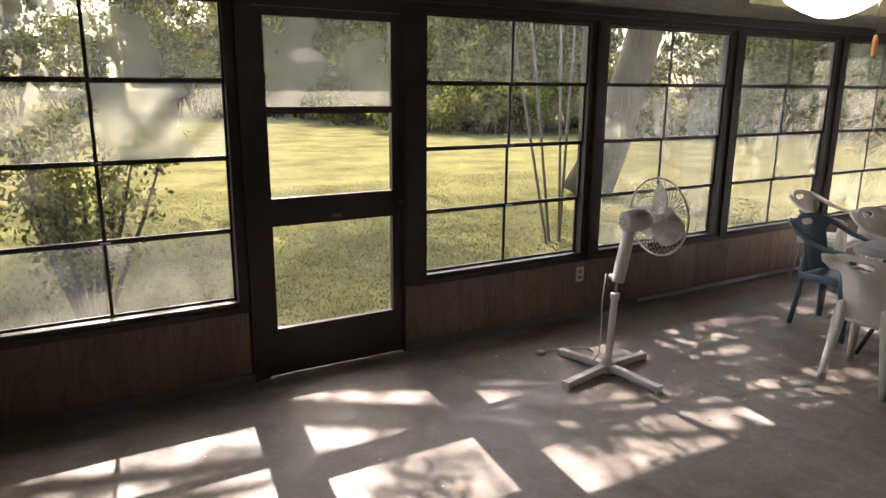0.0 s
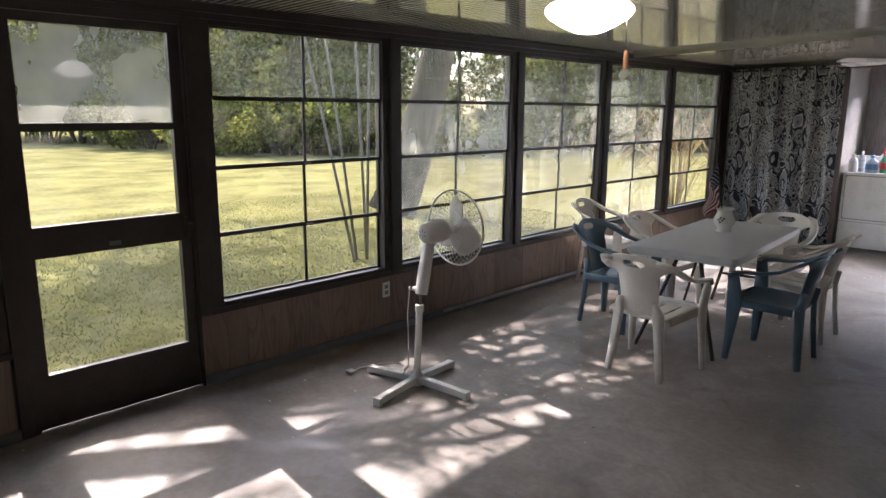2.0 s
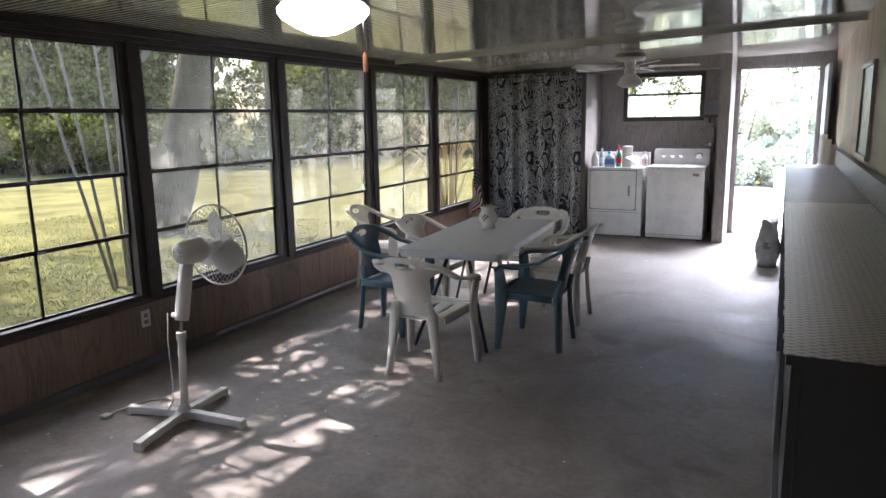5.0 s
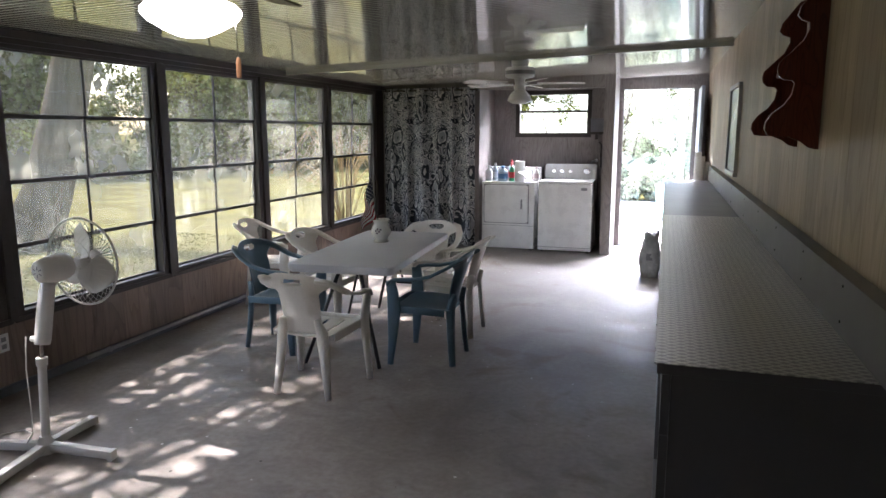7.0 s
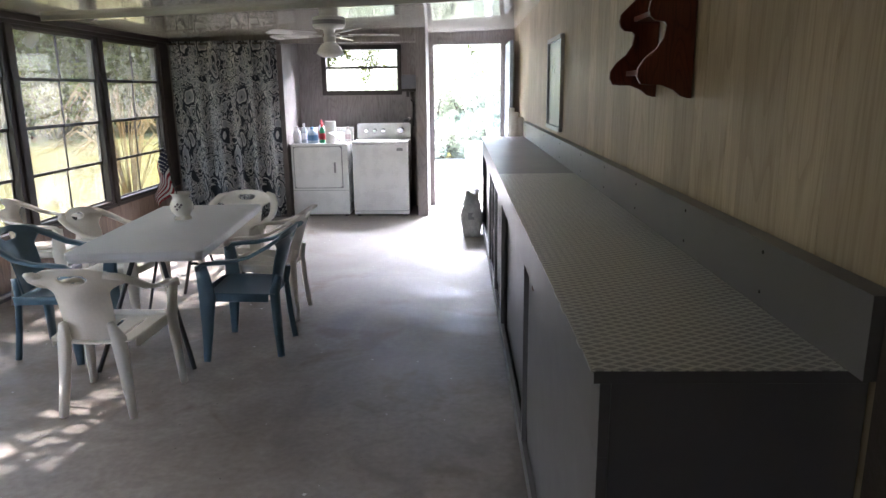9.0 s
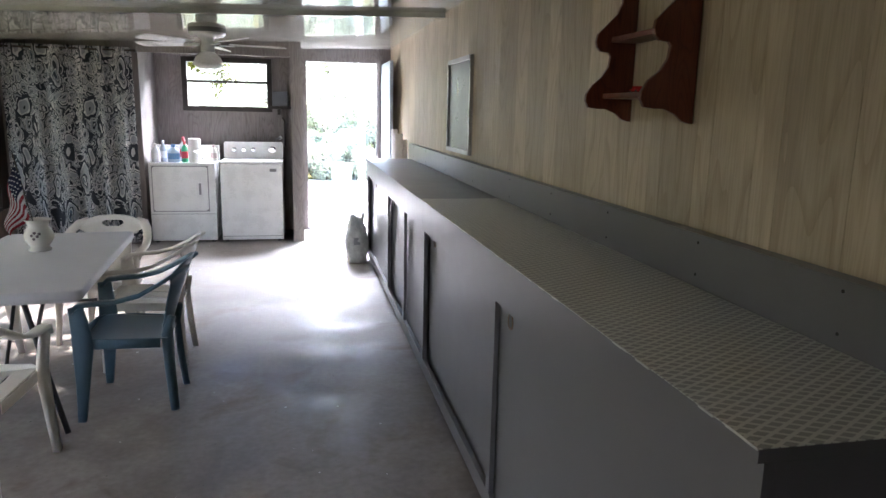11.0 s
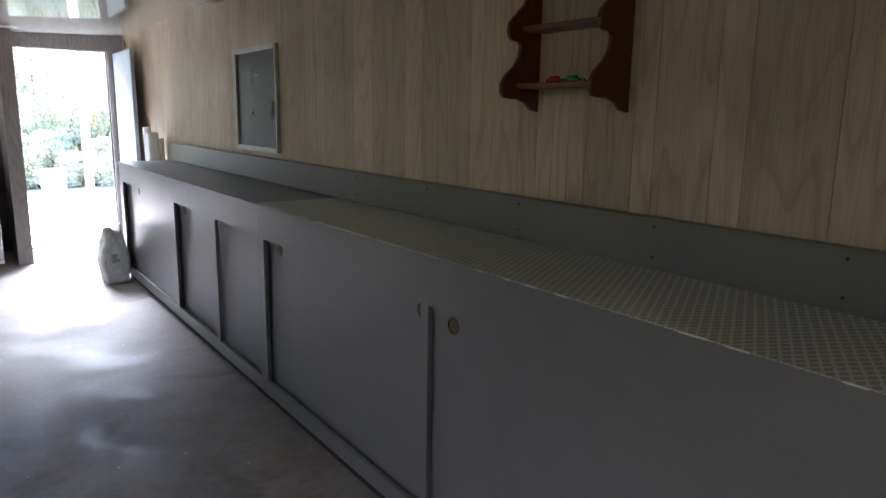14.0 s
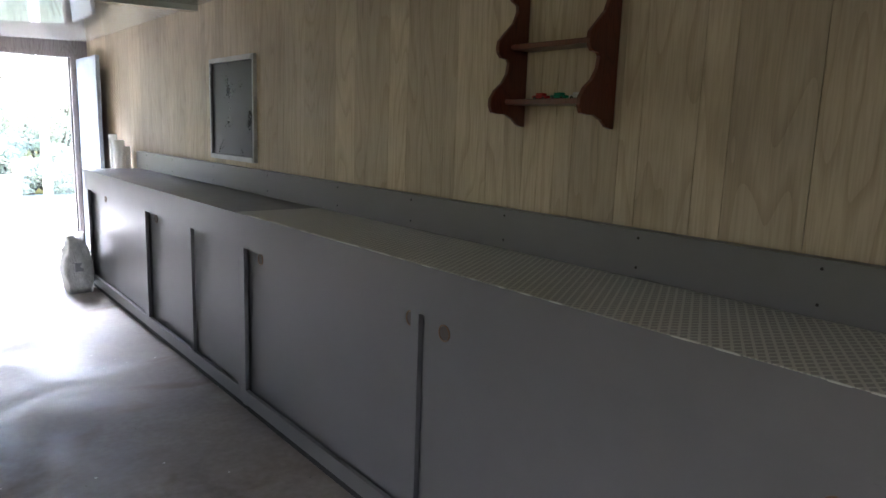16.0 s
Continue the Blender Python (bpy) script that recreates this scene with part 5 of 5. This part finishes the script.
def armchair(label, material, m, slits=True):
    c = thing("resin_armchair", label, "chair", m, group="armchairs round the table")
    part("seat", grid_sheet(seat_point, 36, 20, seat_slit if slits else lambda u, v: False, 0.006), material, c, smooth=True)
    part("seat_skirt", flat_sweep([(-0.215, -0.17, 0.385), (-0.235, 0.05, 0.395), (-0.23, 0.20, 0.395), (-0.18, 0.232, 0.398), (0, 0.238, 0.40), (0.18, 0.232, 0.398), (0.23, 0.20, 0.395), (0.235, 0.05, 0.395), (0.215, -0.17, 0.385)],
                                  [0.05] * 9, 0.008, (0, 0, 1)), material, c, smooth=True)
    part("backrest", grid_sheet(back_point, 44, 40, back_hole, 0.008), material, c, smooth=True)
    for s in (-1, 1):
        part("armrest", flat_sweep([(s * 0.16, -0.30, 0.765), (s * 0.215, -0.265, 0.75), (s * 0.252, -0.19, 0.705), (s * 0.27, -0.09, 0.652), (s * 0.276, 0.02, 0.625), (s * 0.275, 0.12, 0.62), (s * 0.268, 0.19, 0.61), (s * 0.262, 0.225, 0.575)],
                                   [0.05, 0.062, 0.062, 0.056, 0.052, 0.054, 0.056, 0.05], 0.02, (1, 0.2 * s, 0)), material, c, smooth=True)
        part("front_leg", flat_sweep([(s * 0.262, 0.205, 0.60), (s * 0.25, 0.195, 0.50), (s * 0.24, 0.19, 0.40), (s * 0.25, 0.20, 0.2), (s * 0.262, 0.215, 0.0)], [0.07, 0.085, 0.10, 0.066, 0.038], 0.028, (0, 1, 0)), material, c, smooth=True)
        part("rear_leg", flat_sweep([(s * 0.118, -0.215, 0.50), (s * 0.138, -0.19, 0.41), (s * 0.158, -0.20, 0.2), (s * 0.182, -0.218, 0.0)], [0.03, 0.075, 0.056, 0.036], 0.032, (1, 0.4 * s, 0)), material, c, smooth=True)
    return c


first = armchair("white resin armchair with a pierced back, drawn up to the table", M["resin"], pose(1.782, 5.44, 0, 0, 0, -1))
for x, y, rz, label in ((1.16, 6.84, -92, "white resin armchair on the window side of the table"), (0.315, 7.32, -80, "white resin armchair pushed back against the windows"),
                        (1.835, 7.42, 180, "white resin armchair at the far end of the table"), (2.235, 6.895, 88, "white resin armchair beside a blue one")):
    tagged(copy_thing(first, pose(x, y, 0, 0, 0, rz)), label)
second = armchair("slate blue resin armchair on the open side of the table", M["blue"], pose(2.285, 6.215, 0, 0, 0, 90), slits=False)
tagged(copy_thing(second, pose(1.10, 6.17, 0, 0, 0, -90)), "slate blue resin armchair on the window side of the table")

# ---- pedestal fan ----
M["fanwhite"] = mat("white_fan_plastic", (0.68, 0.67, 0.64), 0.35, var=0.06, bump=0.02)
pf = thing("pedestal_fan", "white pedestal fan on a cross foot, switched off", "fan", pose(0.912, 4.145, 0, 0, 0, 7))
for k in range(4):
    a = radians(90 * k + 2)
    d = Vector((math.cos(a), math.sin(a), 0))
    f = part("foot", flat_sweep([d * 0.03 + Vector((0, 0, 0.045)), d * 0.20 + Vector((0, 0, 0.036)), d * 0.365 + Vector((0, 0, 0.026))], [0.05, 0.05, 0.048], 0.04, (-d.y, d.x, 0)), M["fanwhite"], pf)
    part("end_cap", boxes((-0.012, -0.025, 0.0, 0.012, 0.025, 0.047)), M["fanwhite"], f).matrix_basis = Matrix.Translation(d * 0.366) @ pose(0, 0, 0, 0, 0, 90 * k + 2)
part("hub", lathe([(0, 0.01), (0.045, 0.01), (0.045, 0.06), (0.03, 0.085), (0.025, 0.10), (0, 0.10)], 18), M["fanwhite"], pf, smooth=False)
part("lower_pole", lathe([(0.021, 0.09), (0.021, 0.47), (0.027, 0.472), (0.027, 0.51), (0.016, 0.515)], 18), M["fanwhite"], pf)
part("inner_pole", lathe([(0.011, 0.5), (0.011, 0.60)], 14), M["chrome"], pf)
part("control_housing", flat_sweep([(0, 0.01, 0.575), (0, 0.015, 0.60), (0.0, 0.035, 0.72), (0.0, 0.06, 0.84), (0.0, 0.075, 0.90)], [0.055, 0.065, 0.065, 0.058, 0.035], 0.055, (1, 0, 0)), M["fanwhite"], pf, smooth=True)
part("height_knob", lathe([(0.015, 0), (0.015, 0.03), (0, 0.03)], 12, pose(-0.03, 0.01, 0.60, 0, -90, 0)), M["fanwhite"], pf)
head = pose(0.02, 0.105, 0.95, 3, 0, -8)
mo = part("motor", lathe([(0, -0.10), (0.035, -0.10), (0.055, -0.085), (0.068, -0.03), (0.072, 0.04), (0.06, 0.075), (0.0, 0.08)], 22, head @ pose(0, -0.01, 0, -90, 0, 0)), M["fanwhite"], pf, smooth=True)
part("neck", boxes((-0.02, 0.05, 0.86, 0.02, 0.11, 0.94), bevel=0.008), M["fanwhite"], pf)
for k in range(6):
    a = k * math.tau / 6
    part("vent", boxes((-0.003, -0.1115, 0.012, 0.003, -0.1085, 0.03)), M["plasticgrey"], mo).matrix_basis = head @ pose(0, 0, 0, 0, math.degrees(a), 0)
cage = thing_parts = part("cage", tube([head @ Vector((0.232 * math.cos(a), 0.165, 0.232 * math.sin(a))) for a in [i * math.tau / 40 for i in range(40)]], 0.006, 8, closed=True), M["fanwhite"], pf, smooth=True)
for side, dep in ((-1, 0.075), (1, 0.085)):
    for k in range(40):
        a = k * math.tau / 40
        pts = []
        for r, t in ((0.045, 1.0), (0.10, 0.97), (0.17, 0.75), (0.215, 0.35), (0.232, 0.0)):
            aa = a + 0.25 * (1 - r / 0.232)
            pts.append(head @ Vector((r * math.cos(aa), 0.165 + side * dep * t, r * math.sin(aa))))
        part("wire", tube(pts, 0.0016, 4, cap=False), M["fanwhite"], cage)
    part("wire_ring", tube([head @ Vector((0.13 * math.cos(a), 0.165 + side * dep * 0.9, 0.13 * math.sin(a))) for a in [i * math.tau / 28 for i in range(28)]], 0.002, 5, closed=True), M["fanwhite"], cage)
part("cage_cap", lathe([(0, 0.012), (0.045, 0.008), (0.05, 0.0), (0.045, -0.004), (0, -0.004)], 20, head @ pose(0, 0.252, 0, -90, 0, 0)), M["fanwhite"], cage)
part("spinner", lathe([(0, 0.05), (0.02, 0.045), (0.035, 0.02), (0.036, -0.02), (0, -0.02)], 18, head @ pose(0, 0.16, 0, -90, 0, 0)), M["fanwhite"], pf, smooth=True)


def blade_point(u, v):
    r = 0.03 + 0.175 * v
    wd = 0.05 + 0.05 * math.sin(math.pi * min(1, v * 0.75 + 0.1))
    ang = u * wd / max(r, 0.08)
    if v > 0.85:
        ang *= math.sqrt(max(0.02, 1 - ((v - 0.85) / 0.16) ** 2))
    return Vector((r * math.cos(ang), 0.035 * u, r * math.sin(ang)))


for k in range(3):
    b_ = grid_sheet(blade_point, 12, 12, lambda u, v: False, 0.003)
    b_.transform(head @ pose(0, 0.165, 0, 0, 120 * k + 35, 0))
    part("blade", b_, M["fanwhite"], pf, smooth=True)
LEAN = Matrix.Rotation(radians(2.4), 4, Vector((-0.77, 0.63, 0)))
for o in list(pf.children):
    if o.name.split(".")[0] not in ("foot", "hub"):
        o.matrix_basis = LEAN @ o.matrix_basis
cord = thing("power_cord", "thin white power cord lying loose on the floor by the fan", "cord")
part("cable", tube([(0.868, 4.135, 0.62), (0.853, 4.13, 0.45), (0.863, 4.125, 0.25), (0.872, 4.115, 0.12), (0.80, 4.105, 0.02), (0.70, 4.21, 0.006), (0.64, 4.30, 0.006), (0.56, 4.32, 0.006), (0.49, 4.23, 0.006), (0.45, 4.07, 0.006), (0.47, 4.01, 0.006)], 0.0035, 6), M["fanwhite"], cord, smooth=True)
part("plug", boxes((0.445, 3.96, 0.0, 0.495, 4.01, 0.022), bevel=0.006), M["fanwhite"], cord)

# ---- ceiling lights and fans ----
M["glow"] = glow_mat("lit_opal_glass", (1.0, 0.93, 0.84), 0.8)
M["opal"] = mat("opal_glass", (0.75, 0.74, 0.72), 0.2, bump=0)
M["fanblade_b"] = mat("brown_fan_blade", (0.12, 0.08, 0.05), 0.4)


def ceiling_fan(label, x, y, bowl_z, bowl, bowl_r, blade_m, turn, blades=5, lit=False):
    top = ceil_z(x, y)
    c = thing("ceiling_fan", label, "ceiling fan", pose(x, y, 0))
    zm = bowl_z + (0.17 if lit else 0.165)
    part("canopy", lathe([(0.085, top - 0.001), (0.088, top - 0.02), (0.082, top - 0.07), (0.06, top - 0.085)], 24), M["white"], c, smooth=True)
    part("motor", lathe([(0.05, top - 0.08), (0.12, top - 0.083), (0.142, top - 0.092), (0.145, top - 0.105), (0.145, top - 0.165), (0.125, top - 0.182), (0.055, top - 0.192), (0.045, zm + 0.03), (0.055, zm + 0.01), (0.055, zm - 0.03), (0, zm - 0.03)], 32), M["white"], c, smooth=True)
    part("vent_band", lathe([(0.1455, top - 0.118), (0.1465, top - 0.122), (0.1465, top - 0.15), (0.1455, top - 0.154)], 32), M["plasticgrey"], c)
    if lit:
        prof_ = [(0.06, 0.145), (0.075, 0.135), (0.10, 0.118), (0.155, 0.10), (0.172, 0.085), (0.172, 0.07), (0.155, 0.052), (0.10, 0.024), (0.05, 0.006), (0, 0)]
    else:
        prof_ = [(0.035, 0.14), (0.06, 0.12), (0.085, 0.09), (0.10, 0.05), (0.105, 0.035), (0.06, 0.005), (0, 0)]
    part("bowl", lathe([(r * bowl_r, bowl_z + z) for r, z in prof_], 32), bowl, c, "glowing white glass shade" if lit else "frosted glass shade", smooth=True)
    for k in range(blades):
        a = turn + 360 / blades * k
        b_ = part("blade", slab([(0.17, -0.045), (0.22, -0.058), (0.58, -0.068), (0.62, -0.055), (0.63, 0.0), (0.62, 0.055), (0.58, 0.068), (0.22, 0.058), (0.17, 0.045)], 0.006, pose(0, 0, zm + 0.03, 0, 0, a) @ pose(0, 0, 0, 10, 0, 0)), blade_m, c)
        part("blade_iron", boxes((0.09, -0.02, zm + 0.018, 0.21, 0.02, zm + 0.026), bevel=0.002), M["white"], b_).matrix_basis = pose(0, 0, 0, 0, 0, a)
    return c


lamp = ceiling_fan("brown-bladed ceiling fan with a glowing white glass shade", 2.45, 3.49, 1.905, M["glow"], 0.86, M["fanblade_b"], 20, lit=True)
part("pull_chain", tube([(0.085, 0.10, 2.0), (0.09, 0.10, 1.855)], 0.0022, 5), M["chrome"], lamp)
M["pine"] = mat("turned_pine", (0.45, 0.22, 0.10), 0.5)
part("chain_pull", lathe([(0, 0), (0.008, 0.004), (0.0085, 0.05), (0.005, 0.065), (0, 0.066)], 10, pose(0.09, 0.10, 1.79)), M["pine"], lamp, "small turned wooden pull")
ceiling_fan("white five-blade ceiling fan with a frosted glass shade, at rest", 2.46, 8.42, 1.883, M["opal"], 1.15, M["white"], 12)

# ---- small things ----
ou = thing("wall_outlet", "white plastic socket plate on the low wall", "outlet", pose(0.0005, 4.70, 0.277))
part("plate", boxes((0, -0.036, 0, 0.006, 0.036, 0.115), bevel=0.003), M["white"], ou)
for z in (0.035, 0.08):
    part("socket", boxes((0.006, -0.016, z - 0.014, 0.0075, 0.016, z + 0.014)), M["plasticgrey"], ou)
co = thing("floor_conduit", "grey conduit pipe along the foot of the low wall", "pipe", pose(0, 0, 0))
part("pipe", tube([(0.035, 5.3, 0.05), (0.035, 6.6, 0.05), (0.035, 8.6, 0.05), (0.035, 10.6, 0.05)], 0.014, 10), M["alu"], co, smooth=True)
for y in (5.5, 6.8, 8.1, 9.4):
    part("clip", boxes((0.021, y - 0.01, 0.032, 0.052, y + 0.01, 0.068), bevel=0.004), M["alu"], co)
# open back door against the house wall
dl = part("door_leaf", boxes((DX1 + 0.055, L - 0.92, 0.03, DX1 + 0.095, L - 0.022, 2.17), bevel=0.004), mat("blue_grey_door_paint", (0.30, 0.35, 0.42), 0.35, bump=0.05), dw, "blue-grey painted leaf, swung fully open")
for z in (0.3, 1.05, 1.85):
    part("hinge", lathe([(0.008, 0), (0.008, 0.09)], 8, pose(DX1 + 0.05, L - 0.04, z)), M["alu"], dl)
part("door_knob", lathe([(0, 0.05), (0.026, 0.042), (0.028, 0.025), (0.012, 0.012), (0.012, 0)], 14, pose(DX1 + 0.055, L - 0.85, 1.0, 0, -90, 0)), M["alu"], dl)
M["sack"] = mat("crumpled_white_sack", (0.55, 0.55, 0.53), 0.6, var=0.3, scale=12, bump=0.5, dist=0.02)
sk = thing("feed_sack", "crumpled white printed sack leaning on the cabinet's end", "sack", pose(3.745, 9.66, 0) @ Matrix.Diagonal((0.6, 1, 0.82, 1)))
bm = bmesh.new()
add_box(bm, -0.16, -0.14, 0.0, 0.16, 0.12, 0.60)
bmesh.ops.subdivide_edges(bm, edges=list(bm.edges), cuts=7, use_grid_fill=True)
for v in bm.verts:
    z = v.co.z / 0.6
    k = 1.05 - 0.55 * z ** 3
    v.co.x *= 0.8 + 0.35 * math.sin(math.pi * min(1, z + 0.15))
    v.co.y = v.co.y * k
    v.co += 0.06 * Vector(noise.noise_vector(v.co * 7 + Vector((3, 0, 0)))) * (1 if z > 0.02 else 0)
    v.co.z = max(0, v.co.z)
part("bag", bm, M["sack"], sk, smooth=True)
part("print", boxes((-0.07, -0.158, 0.24, 0.04, -0.150, 0.33)), M["plasticgrey"], sk, "grey printed panel")
rb = thing("paper_roll", "bundle of rolled white paper standing in the corner", "paper roll", pose(4.20, 9.86, 0))
for k, (dx, dy, h, r) in enumerate(((0, 0, 1.33, 0.05), (0.07, 0.05, 1.27, 0.045), (-0.02, 0.11, 1.38, 0.035))):
    part("roll", tube([(dx, dy, 0), (dx + 0.02, dy + 0.05, h * 0.5), (dx + 0.03, dy + 0.16, h)], [r, r, r * 1.1], 14), M["paper"], rb, smooth=True)

# dark house door beside the cabinets
d3 = thing("door_3", "dark brown closed house door beside the cabinets", "door", kind="structure")
xd = wall_x(2.6)
part("door_frame", boxes((xd - 0.03, 3.06, 0.0, xd + 0.05, 3.203, 2.12), (xd - 0.03, 2.06, 0.0, xd + 0.05, 2.14, 2.12), (xd - 0.03, 2.14, 2.04, xd + 0.05, 3.06, 2.12)), M["frame"], d3)
part("door_leaf", boxes((xd - 0.012, 2.143, 0.01, xd + 0.03, 3.057, 2.037), bevel=0.003), M["frame"], d3)
part("door_knob", lathe([(0, 0.06), (0.026, 0.052), (0.03, 0.03), (0.012, 0.014), (0.012, 0)], 14, pose(xd - 0.012, 2.22, 1.0, 0, -90, 0)), M["alu"], d3)
